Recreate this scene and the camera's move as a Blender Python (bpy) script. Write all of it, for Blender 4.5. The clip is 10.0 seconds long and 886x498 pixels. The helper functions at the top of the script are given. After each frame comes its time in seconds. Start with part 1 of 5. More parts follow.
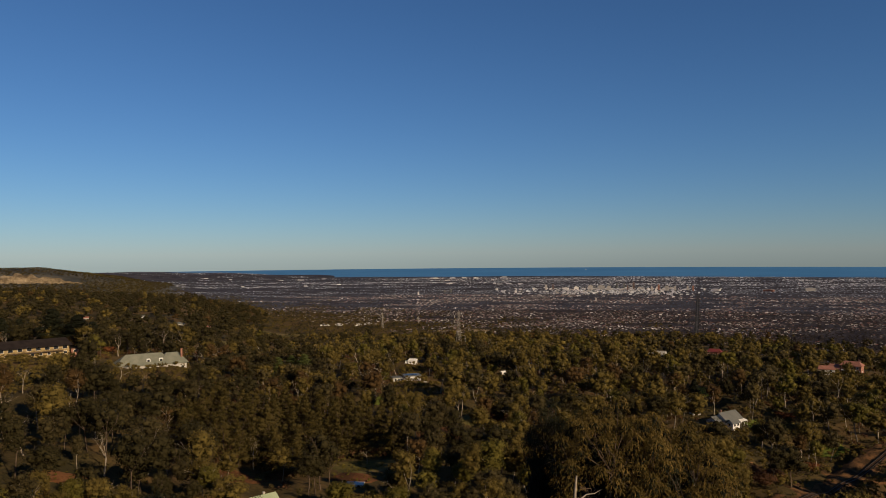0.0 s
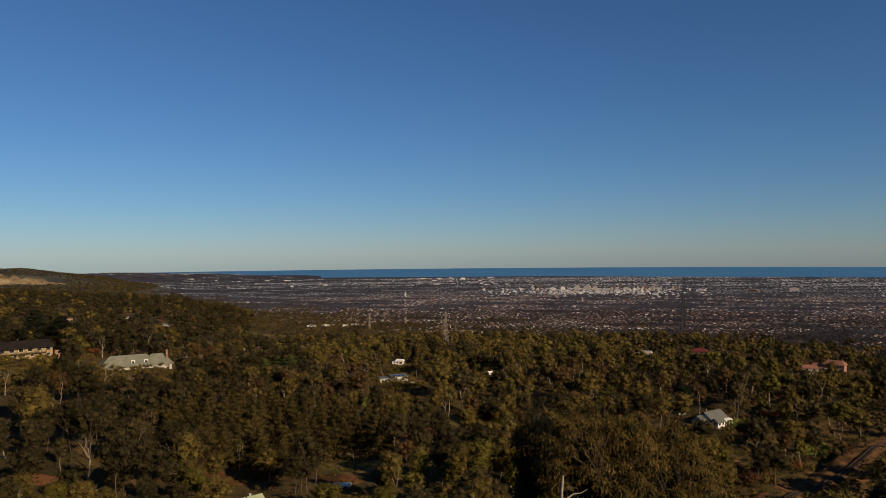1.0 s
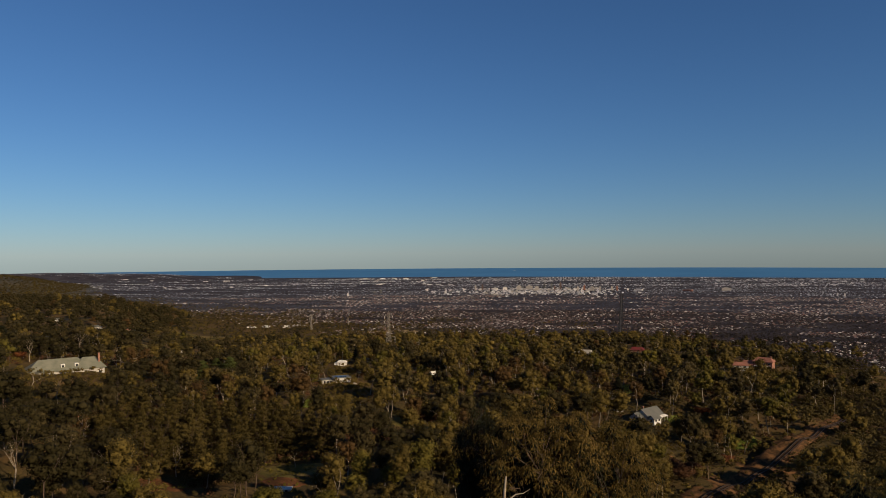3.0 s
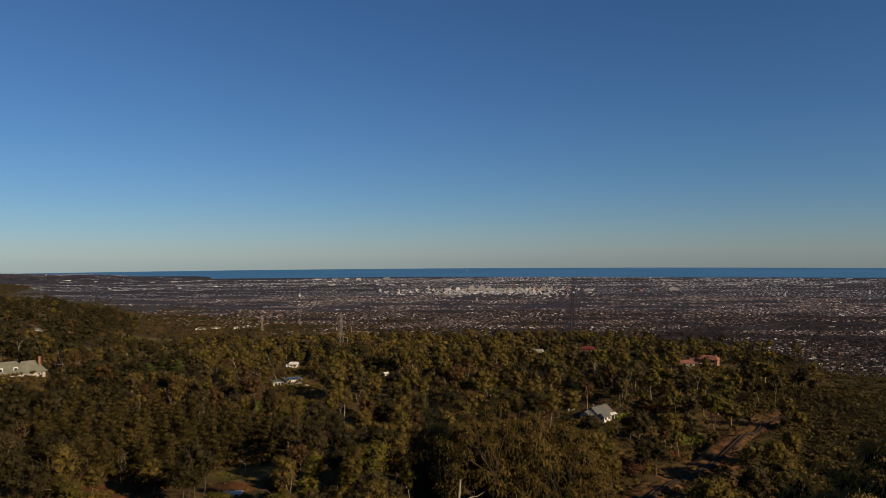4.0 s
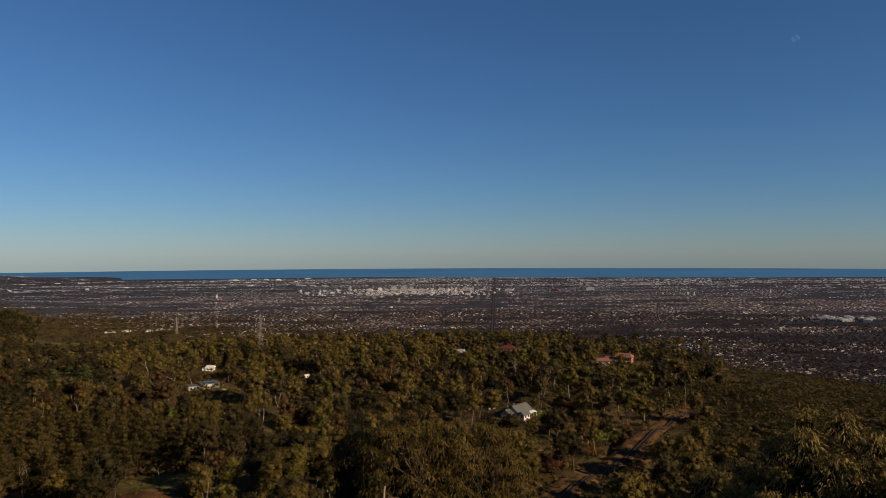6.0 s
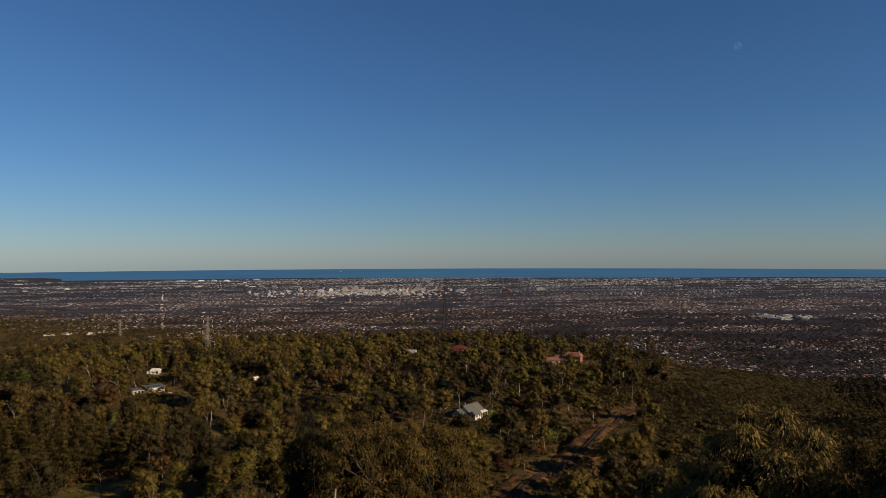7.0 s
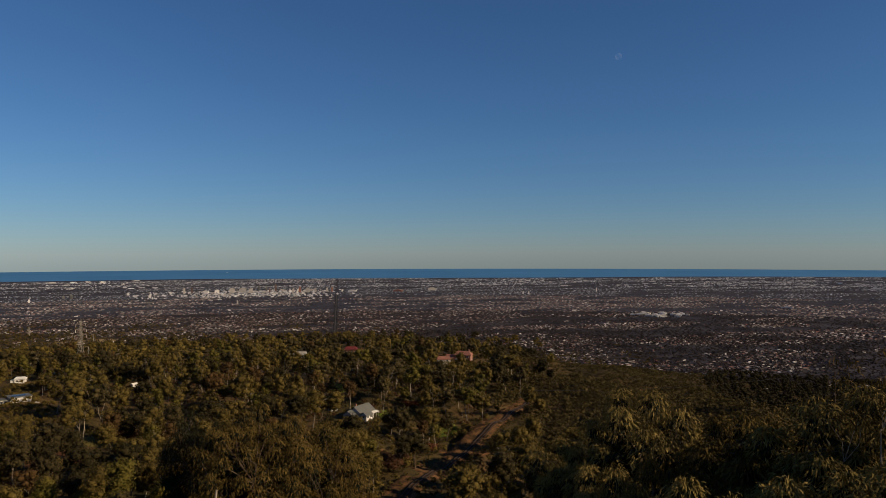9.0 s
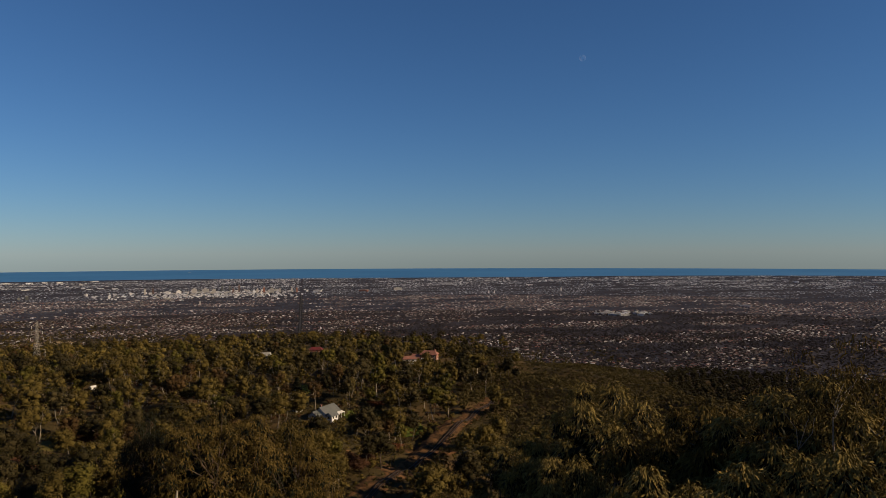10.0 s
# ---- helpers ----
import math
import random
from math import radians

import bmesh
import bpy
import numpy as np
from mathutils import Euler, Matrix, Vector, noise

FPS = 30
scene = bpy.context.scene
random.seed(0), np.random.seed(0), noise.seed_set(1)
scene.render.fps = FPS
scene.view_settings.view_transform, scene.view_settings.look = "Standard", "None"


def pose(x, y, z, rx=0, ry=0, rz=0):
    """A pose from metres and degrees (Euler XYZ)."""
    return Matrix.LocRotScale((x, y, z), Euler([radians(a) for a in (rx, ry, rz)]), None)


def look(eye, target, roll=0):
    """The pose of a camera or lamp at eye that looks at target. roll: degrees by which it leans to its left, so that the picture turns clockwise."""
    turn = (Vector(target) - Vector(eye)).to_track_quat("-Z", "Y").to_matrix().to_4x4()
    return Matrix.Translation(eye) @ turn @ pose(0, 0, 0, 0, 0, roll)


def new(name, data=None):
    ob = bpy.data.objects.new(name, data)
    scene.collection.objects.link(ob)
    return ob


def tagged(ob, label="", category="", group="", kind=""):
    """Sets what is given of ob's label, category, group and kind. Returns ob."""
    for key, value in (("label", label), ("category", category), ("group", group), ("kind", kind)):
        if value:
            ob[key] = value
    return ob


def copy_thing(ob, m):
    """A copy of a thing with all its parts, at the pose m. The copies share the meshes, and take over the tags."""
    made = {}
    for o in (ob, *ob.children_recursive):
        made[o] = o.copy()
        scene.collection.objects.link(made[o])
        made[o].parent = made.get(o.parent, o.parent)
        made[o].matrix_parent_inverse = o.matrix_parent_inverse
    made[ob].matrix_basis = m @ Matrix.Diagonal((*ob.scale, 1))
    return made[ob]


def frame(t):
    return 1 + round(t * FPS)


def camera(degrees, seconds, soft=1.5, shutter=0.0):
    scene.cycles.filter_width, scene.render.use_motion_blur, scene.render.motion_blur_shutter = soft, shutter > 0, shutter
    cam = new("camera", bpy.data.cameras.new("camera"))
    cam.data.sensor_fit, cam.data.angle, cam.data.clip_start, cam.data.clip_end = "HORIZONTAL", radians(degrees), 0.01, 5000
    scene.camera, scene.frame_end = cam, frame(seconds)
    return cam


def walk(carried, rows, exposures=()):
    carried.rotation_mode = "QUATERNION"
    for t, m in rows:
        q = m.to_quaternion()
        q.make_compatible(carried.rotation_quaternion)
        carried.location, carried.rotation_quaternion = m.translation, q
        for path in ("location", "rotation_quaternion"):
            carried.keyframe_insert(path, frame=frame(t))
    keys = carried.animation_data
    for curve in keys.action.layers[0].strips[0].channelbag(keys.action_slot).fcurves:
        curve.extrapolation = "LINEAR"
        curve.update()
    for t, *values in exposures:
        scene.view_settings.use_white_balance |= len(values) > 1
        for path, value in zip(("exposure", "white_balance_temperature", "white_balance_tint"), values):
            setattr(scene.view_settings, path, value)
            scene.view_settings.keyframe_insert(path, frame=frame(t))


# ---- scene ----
cam = camera(63.4, 10.0, soft=0.6)


def gaze(t, x, z, turn, tilt, lean):
    """A row of the path: the camera hovers at x, 0, z, turned and tilted by degrees."""
    return t, pose(x, 0, z, 0, 0, turn) @ pose(0, 0, 0, 90 + tilt) @ pose(0, 0, 0, 0, 0, lean)


PATH = [
    gaze(0.0, 0.00, 150.00, 14.600, 0.345, -0.52), gaze(0.5, 0.00, 150.00, 14.244, 0.355, -0.54),
    gaze(1.0, 0.00, 150.00, 13.563, 0.365, -0.55), gaze(1.5, 0.00, 150.01, 12.778, 0.370, -0.54),
    gaze(2.0, 0.00, 150.02, 12.037, 0.368, -0.51), gaze(2.5, -0.01, 150.04, 10.857, 0.360, -0.46),
    gaze(4.0, -0.09, 150.20, 5.284, 0.347, -0.38), gaze(4.5, -0.12, 150.26, 4.280, 0.345, -0.35),
    gaze(5.0, -0.15, 150.31, 3.181, 0.342, -0.31), gaze(5.5, -0.17, 150.36, 1.114, 0.345, -0.29),
    gaze(7.0, -0.18, 150.39, -4.777, 0.362, -0.23), gaze(7.5, -0.15, 150.35, -6.965, 0.370, -0.20),
    gaze(8.0, -0.12, 150.30, -9.112, 0.378, -0.17), gaze(8.5, -0.08, 150.23, -11.241, 0.382, -0.14),
    gaze(9.0, -0.04, 150.15, -13.389, 0.380, -0.13), gaze(9.5, -0.01, 150.09, -15.116, 0.370, -0.14),
    gaze(10.0, 0.00, 150.05, -16.117, 0.350, -0.20)]
walk(cam, PATH, [(0.0, 0.42, 5330, 9), (5.0, 0.42, 5300, 9), (10.0, 0.42, 5270, 9)])

# ---------------------------------------------------------------- light
SUN_BEARING, SUN_HEIGHT = -122.0, 23.0          # to the right of the lookout and a little behind it, low in the morning
world = bpy.data.worlds.new("morning_sky")
scene.world = world
world.use_nodes = True
wn, wl = world.node_tree.nodes, world.node_tree.links
sky = wn.new("ShaderNodeTexSky")
sky.sky_type, sky.sun_disc = "NISHITA", False
sky.sun_elevation, sky.sun_rotation = radians(SUN_HEIGHT), radians(-SUN_BEARING)
sky.altitude, sky.air_density, sky.dust_density, sky.ozone_density = 450, 1.0, 0.1, 5.0
wl.new(sky.outputs[0], wn["Background"].inputs[0])
wn["Background"].inputs[1].default_value = 0.0405

sun = new("sun", bpy.data.lights.new("sun", "SUN"))
sun.data.energy, sun.data.angle, sun.data.color = 5.0, radians(0.5), (1.0, 0.68, 0.36)
sa, se = radians(SUN_BEARING), radians(SUN_HEIGHT)
sun.matrix_world = look(Vector((-math.sin(sa) * math.cos(se), math.cos(sa) * math.cos(se), math.sin(se))) * 400, (0, 0, 0))


# ---------------------------------------------------------------- materials
def surface(name, colours, coarse=0.2, fine=3.0, rough=0.8, bump=0.3, island=0.0, item=0.0, metal=0.0, spec=0.3, through_light=0.0):
    """A worn surface: two or three colours mixed by noise of a coarse and a fine grain (per metre), with relief;
    island and item add a change of brightness from piece to piece and from object to object."""
    m = bpy.data.materials.new(name)
    m.use_nodes = True
    n, l = m.node_tree.nodes, m.node_tree.links
    b = n["Principled BSDF"]
    b.inputs["Roughness"].default_value, b.inputs["Metallic"].default_value = rough, metal
    b.inputs["Specular IOR Level"].default_value = spec
    where = n.new("ShaderNodeNewGeometry")
    big, small = n.new("ShaderNodeTexNoise"), n.new("ShaderNodeTexNoise")
    big.inputs["Scale"].default_value, big.inputs["Detail"].default_value = coarse, 4
    small.inputs["Scale"].default_value, small.inputs["Detail"].default_value = fine, 5
    for t in (big, small):
        l.new(where.outputs["Position"], t.inputs["Vector"])
    add = n.new("ShaderNodeMath")
    add.operation = "MULTIPLY_ADD"
    add.inputs[1].default_value = 0.45
    l.new(small.outputs[0], add.inputs[0])
    l.new(big.outputs[0], add.inputs[2])
    last = add.outputs[0]
    for amount, source in ((island, where.outputs["Random Per Island"]), (item, None)):
        if amount:
            if source is None:
                source = n.new("ShaderNodeObjectInfo").outputs["Random"]
            more = n.new("ShaderNodeMath")
            more.operation = "MULTIPLY_ADD"
            more.inputs[1].default_value = amount
            l.new(source, more.inputs[0])
            l.new(last, more.inputs[2])
            last = more.outputs[0]
    ramp = n.new("ShaderNodeValToRGB")
    mid = 0.72 + (island + item) / 2
    half = 0.16 + (island + item) / 2
    while len(ramp.color_ramp.elements) < len(colours):
        ramp.color_ramp.elements.new(0.5)
    for k, c in enumerate(colours):
        e = ramp.color_ramp.elements[k]
        e.position = min(1, max(0, (mid - half + 2 * half * k / (len(colours) - 1)) / 2))
        e.color = (*c, 1)
    scale = n.new("ShaderNodeMath")
    scale.operation = "MULTIPLY"
    scale.inputs[1].default_value = 0.5
    l.new(last, scale.inputs[0])
    l.new(scale.outputs[0], ramp.inputs[0])
    l.new(ramp.outputs[0], b.inputs["Base Color"])
    if bump:
        bp = n.new("ShaderNodeBump")
        bp.inputs["Strength"].default_value, bp.inputs["Distance"].default_value = bump, 0.3 / fine
        l.new(small.outputs[0], bp.inputs["Height"])
        l.new(bp.outputs[0], b.inputs["Normal"])
    if through_light:
        tr, mix = n.new("ShaderNodeBsdfTranslucent"), n.new("ShaderNodeMixShader")
        l.new(ramp.outputs[0], tr.inputs[0])
        mix.inputs[0].default_value = through_light
        l.new(b.outputs[0], mix.inputs[1])
        l.new(tr.outputs[0], mix.inputs[2])
        l.new(mix.outputs[0], n["Material Output"].inputs[0])
    return m


HILL = surface("dry_hillside", [(0.0300, 0.0255, 0.0105), (0.0600, 0.0440, 0.0165), (0.1000, 0.0640, 0.0240)], 0.03, 0.9, 0.95, 0.5, spec=0.05)
# ground of the plain, its violet-blue tint painted in for haze
HAZED_SUBURB = surface("hazed_suburb_ground", [(0.0252, 0.0238, 0.0292), (0.0395, 0.0364, 0.0428), (0.0571, 0.0528, 0.0595)], 0.02, 0.4, 0.95, 0.2, spec=0.05)
WOODED = surface("wooded_hill", [(0.026, 0.026, 0.020), (0.044, 0.041, 0.030), (0.074, 0.066, 0.045)], 0.015, 0.12, 0.95, 0.5)
EARTH = surface("red_earth", [(0.0480, 0.0240, 0.0100), (0.0920, 0.0410, 0.0155), (0.1400, 0.0650, 0.0250)], 0.15, 1.6, 0.95, 0.5, spec=0.05)
HILL_BANK = surface("cutting_earth", [(0.0391, 0.0253, 0.0115), (0.0805, 0.0448, 0.0184), (0.1437, 0.0747, 0.0287)], 0.35, 2.0, 0.95, 0.6, spec=0.05)
LAWN = surface("lawn_grass", [(0.0609, 0.0780, 0.0091), (0.0943, 0.1140, 0.0130), (0.1319, 0.1305, 0.0260)], 0.12, 2.2, 0.9, 0.5, spec=0.05)
PASTURE = surface("dry_pasture", [(0.061, 0.053, 0.014), (0.099, 0.080, 0.023), (0.144, 0.106, 0.038)], 0.05, 0.8, 0.9, 0.3, spec=0.05)
ROCK = surface("quarry_rock", [(0.0750, 0.0560, 0.0320), (0.1650, 0.1250, 0.0700), (0.2700, 0.2100, 0.1250)], 0.03, 0.25, 0.9, 0.8, spec=0.05)
SEA = surface("sea_water", [(0.0500, 0.1480, 0.3000), (0.0640, 0.1720, 0.3350)], 0.002, 0.02, 0.6, 0.1, spec=0.1)
GUM = surface("gum_foliage", [(0.0457, 0.0345, 0.0081), (0.0776, 0.0575, 0.0127), (0.1190, 0.0886, 0.0197)], 0.11, 1.6, 0.7, 0.8, 0.14, 0.22, spec=0.04, through_light=0.06)
SAGE = surface("grey_green_foliage", [(0.0225, 0.0176, 0.0068), (0.0380, 0.0302, 0.0113), (0.0617, 0.0480, 0.0181)], 0.11, 1.6, 0.7, 0.8, 0.14, 0.22, spec=0.04, through_light=0.06)
YELLOW = surface("yellow_green_foliage", [(0.0432, 0.0378, 0.0065), (0.0684, 0.0576, 0.0095), (0.1008, 0.0837, 0.0135)], 0.11, 1.6, 0.7, 0.8, 0.14, 0.22, spec=0.04, through_light=0.06)
OLIVE = surface("dark_olive_foliage", [(0.0130, 0.0110, 0.0043), (0.0231, 0.0193, 0.0069), (0.0406, 0.0324, 0.0113)], 0.11, 1.6, 0.7, 0.8, 0.14, 0.22, spec=0.04, through_light=0.06)
PINE = surface("pine_foliage", [(0.0240, 0.0190, 0.0052), (0.0390, 0.0300, 0.0076), (0.0600, 0.0450, 0.0112)], 0.08, 1.6, 0.7, 0.8, 0.14, 0.22, spec=0.04, through_light=0.06)
# dark conifers, and gum leaves whose shade is painted as near-black colour
CONIFER_AND_SHADE = surface("conifer_and_shade_foliage", [(0.0040, 0.0048, 0.0024), (0.0096, 0.0104, 0.0048), (0.0192, 0.0192, 0.0088)], 0.08, 3.6, 0.6, 0.9, 0.2, 0.2, spec=0.04, through_light=0.04)
CEDAR = surface("cedar_foliage", [(0.0260, 0.0320, 0.0085), (0.0480, 0.0560, 0.0140), (0.0720, 0.0800, 0.0210)], 0.06, 3.6, 0.6, 0.9, 0.4, 0.2, through_light=0.1, spec=0.04)
RUSSET = surface("russet_foliage", [(0.0300, 0.0190, 0.0070), (0.0500, 0.0300, 0.0100), (0.0760, 0.0450, 0.0150)], 0.1, 1.6, 0.7, 0.8, 0.14, 0.22, spec=0.04, through_light=0.06)
BRUSH = surface("red_brown_brush", [(0.040, 0.021, 0.0100), (0.070, 0.036, 0.0170), (0.105, 0.055, 0.0270)], 0.2, 2.4, 0.8, 0.8, 0.2, 0.2, spec=0.04)
AUTUMN = surface("orange_foliage", [(0.0594, 0.0204, 0.0066), (0.1092, 0.0408, 0.0138), (0.1548, 0.0684, 0.0276)], 0.2, 3.6, 0.7, 0.9, 0.2, 0.2, spec=0.04, through_light=0.06)
SCRUB = surface("scrub_foliage", [(0.0341, 0.0271, 0.0096), (0.0583, 0.0458, 0.0147), (0.0869, 0.0661, 0.0215)], 0.05, 3.6, 0.7, 0.9, 0.35, 0.2, through_light=0.12, spec=0.04)
LEAF = surface("gum_leaf", [(0.0607, 0.0484, 0.0135), (0.1267, 0.0956, 0.0250), (0.2442, 0.1794, 0.0520)], 0.5, 6.0, 0.75, 0, 0.6, 0.1, spec=0.03, through_light=0.05)
BROWN_LEAF = surface("brown_gum_leaf", [(0.0341, 0.0248, 0.0062), (0.0770, 0.0550, 0.0130), (0.1562, 0.1078, 0.0270)], 0.5, 6.0, 0.75, 0, 0.6, 0.1, spec=0.03, through_light=0.05)
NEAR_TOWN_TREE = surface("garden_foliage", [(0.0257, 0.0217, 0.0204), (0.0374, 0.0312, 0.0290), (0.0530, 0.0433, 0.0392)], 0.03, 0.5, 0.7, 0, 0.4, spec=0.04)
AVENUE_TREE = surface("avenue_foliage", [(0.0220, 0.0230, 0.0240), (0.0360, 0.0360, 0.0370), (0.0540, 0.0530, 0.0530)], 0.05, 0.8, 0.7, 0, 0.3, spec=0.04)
# far trees: the blue of distance haze is mixed into the leaf colour
HAZED_TREE = surface("hazed_town_foliage", [(0.0420, 0.0515, 0.0750), (0.0600, 0.0711, 0.1008), (0.0820, 0.0948, 0.1266)], 0.03, 0.5, 0.7, 0, 0.4, spec=0.04)
PALE_BARK = surface("pale_gum_bark", [(0.1200, 0.0970, 0.0700), (0.2100, 0.1750, 0.1300), (0.3100, 0.2650, 0.2000)], 1.2, 9.0, 0.8, 0.3, 0, 0.2)
BROWN_BARK = surface("brown_bark", [(0.032, 0.022, 0.014), (0.059, 0.040, 0.025), (0.091, 0.064, 0.042)], 1.2, 9.0, 0.9, 0.5, 0, 0.2)
CREAM_WALL = surface("cream_wall", [(0.2700, 0.2511, 0.2200), (0.3600, 0.3441, 0.3100)], 0.4, 4.0, 0.85, 0.15)
TAN_WALL = surface("tan_brick_wall", [(0.2000, 0.1450, 0.0600), (0.2800, 0.2050, 0.0850)], 0.6, 5.0, 0.9, 0.2)
WHITE_WALL = surface("white_wall", [(0.502, 0.486, 0.456), (0.593, 0.578, 0.540)], 0.4, 4.0, 0.8, 0.1)
BRICK_WALL = surface("red_brick_wall", [(0.167, 0.084, 0.057), (0.258, 0.129, 0.084)], 0.8, 5.0, 0.9, 0.3)
GREY_ROOF = surface("grey_iron_roof", [(0.0800, 0.0820, 0.0720), (0.1120, 0.1120, 0.0980)], 0.3, 3.0, 0.55, 0.1)
GREEN_ROOF = surface("grey_green_roof", [(0.114, 0.118, 0.084), (0.167, 0.167, 0.122)], 0.3, 3.0, 0.6, 0.15)
MINT_ROOF = surface("pale_green_roof", [(0.228, 0.274, 0.152), (0.304, 0.342, 0.213)], 0.3, 3.0, 0.6, 0.1)
DARK_ROOF = surface("dark_tile_roof", [(0.0120, 0.0090, 0.0080), (0.0220, 0.0170, 0.0140)], 0.4, 3.0, 0.75, 0.2, spec=0.1)
RED_ROOF = surface("red_iron_roof", [(0.09, 0.018, 0.016), (0.14, 0.026, 0.022)], 0.3, 3.0, 0.6, 0.1)
TILE_ROOF = surface("terracotta_roof", [(0.152, 0.068, 0.046), (0.228, 0.099, 0.065)], 0.5, 3.0, 0.8, 0.2)
TRIM = surface("white_trim", [(0.532, 0.517, 0.471), (0.608, 0.593, 0.547)], 0.5, 4.0, 0.6, 0.05)
GLASS = surface("window_glass", [(0.011, 0.014, 0.017), (0.023, 0.026, 0.030)], 0.3, 2.0, 0.08, 0, spec=0.6)
PANEL = surface("solar_panel", [(0.009, 0.011, 0.019), (0.015, 0.017, 0.030)], 0.3, 2.0, 0.15, 0, spec=0.5)
STEEL = surface("galvanised_steel", [(0.1742, 0.1593, 0.1283), (0.2457, 0.2255, 0.1850)], 0.5, 3.0, 0.6, 0)
CONCRETE = surface("pale_concrete", [(0.228, 0.213, 0.175), (0.319, 0.296, 0.243)], 0.1, 1.5, 0.9, 0.2)
ASPHALT = surface("asphalt", [(0.030, 0.029, 0.027), (0.049, 0.046, 0.043)], 0.05, 1.0, 0.9, 0.2)
BALLAST = surface("rail_ballast", [(0.034, 0.021, 0.012), (0.07, 0.04, 0.022)], 0.3, 4.0, 0.95, 0.5, spec=0.05)
RAIL_STEEL = surface("rail_steel", [(0.0300, 0.0240, 0.0190), (0.0600, 0.0480, 0.0380)], 0.5, 3.0, 0.5, 0, metal=0.3)
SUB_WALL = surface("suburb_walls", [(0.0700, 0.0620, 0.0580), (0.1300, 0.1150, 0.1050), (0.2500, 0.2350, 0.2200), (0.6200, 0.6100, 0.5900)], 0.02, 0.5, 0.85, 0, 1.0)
# far walls carry the distance haze as a blue tint
HAZED_WALL = surface("hazed_far_walls", [(0.0867, 0.0945, 0.1188), (0.1428, 0.1522, 0.1815), (0.2652, 0.2783, 0.3135), (0.6120, 0.6405, 0.6930)], 0.02, 0.5, 0.85, 0, 1.0)
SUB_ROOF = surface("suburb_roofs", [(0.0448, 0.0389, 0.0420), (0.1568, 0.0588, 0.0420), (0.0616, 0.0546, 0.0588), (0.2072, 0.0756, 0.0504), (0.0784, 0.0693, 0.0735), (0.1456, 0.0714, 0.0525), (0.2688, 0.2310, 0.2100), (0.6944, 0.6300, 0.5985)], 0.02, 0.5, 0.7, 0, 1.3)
# far roofs likewise: blue-grey haze painted into the roof colours
HAZED_ROOF = surface("hazed_far_roofs", [(0.0632, 0.0784, 0.1098), (0.1071, 0.1060, 0.1254), (0.0816, 0.0986, 0.1344), (0.1836, 0.1855, 0.2072), (0.1122, 0.1336, 0.1736), (0.6324, 0.6784, 0.7504)], 0.02, 0.5, 0.7, 0, 1.3)
TOWN_WALL = surface("town_walls", [(0.2200, 0.2200, 0.2250), (0.4600, 0.4600, 0.4700), (0.7200, 0.7300, 0.7400)], 0.02, 0.5, 0.8, 0, 0.2, 1.2)
DARK_WALL = surface("dark_tower_wall", [(0.068, 0.046, 0.038), (0.122, 0.076, 0.061)], 0.05, 0.5, 0.5, 0)
MOON_DUST = surface("moon_dust", [(0.0096, 0.0096, 0.0096), (0.0354, 0.0354, 0.0330)], 0.06, 0.2, 1.0, 0.1, spec=0.0)
mn, ml = MOON_DUST.node_tree.nodes, MOON_DUST.node_tree.links
clear_, veil = mn.new("ShaderNodeBsdfTransparent"), mn.new("ShaderNodeAddShader")     # the day sky shines over the moon
ml.new(mn["Principled BSDF"].outputs[0], veil.inputs[0])
ml.new(clear_.outputs[0], veil.inputs[1])
ml.new(veil.outputs[0], mn["Material Output"].inputs[0])


# ---------------------------------------------------------------- the lie of the land
EYE_Z, PLAIN_Z, RIM = 150.0, 46.0, 4950.0
RADII = np.array((0, 30, 60, 110, 180, 270, 380, 520, 660, 880, 1200, 1700), float)
BEARINGS, DROPS = [], []


def slope(bearing, *drops):
    """One radial section of the hillside: metres below the lookout at RADII. Bearings grow to the left of the town."""
    BEARINGS.append(bearing), DROPS.append(drops)


slope(-180, 12, 8, 3, -6, -16, -26, -36, -44, -46, -20, 20, 70)
slope(-120, 12, 11, 9, 6, 6, 8, 14, 24, 40, 64, 90, 104)
slope(-75, 12, 14, 18, 21, 21, 23, 30, 44, 62, 88, 103, 104)
slope(-50, 12, 17, 27, 47, 65, 78, 90, 103, 104, 104, 104, 104)
slope(-42, 12, 18, 29, 50, 70, 80, 84, 104, 104, 104, 104, 104)
slope(-36, 12, 19, 31, 53, 73, 82, 78, 104, 104, 104, 104, 104)
slope(-32.5, 12, 19, 32, 54, 74, 83, 79, 91, 104, 104, 104, 104)
slope(-26, 12, 20, 33, 55, 75, 83, 80, 81, 104, 104, 104, 104)
slope(-16, 12, 20, 34, 56, 76, 83, 80, 78, 96, 104, 104, 104)
slope(-7, 12, 20, 34, 56, 74, 78, 75, 77, 88, 104, 104, 104)
slope(5, 12, 20, 34, 55, 72, 78, 76, 79, 90, 104, 104, 104)
slope(18, 12, 20, 34, 53, 70, 77, 72, 77, 90, 104, 104, 104)
slope(27, 12, 20, 33, 52, 69, 75, 74, 80, 90, 104, 104, 104)
slope(36, 12, 20, 32, 49, 63, 66, 55, 60, 64, 65, 69, 104)
slope(46, 12, 19, 30, 46, 58, 59, 50, 54, 56, 55, 55, 104)
slope(75, 12, 12, 14, 17, 20, 22, 24, 28, 34, 40, 50, 104)
slope(110, 12, 10, 7, 2, -2, -4, -4, 0, 8, 30, 60, 100)
slope(180, 12, 8, 3, -6, -16, -26, -36, -44, -46, -20, 20, 70)
BEARINGS, DROPS = np.array(BEARINGS, float), np.array(DROPS, float)


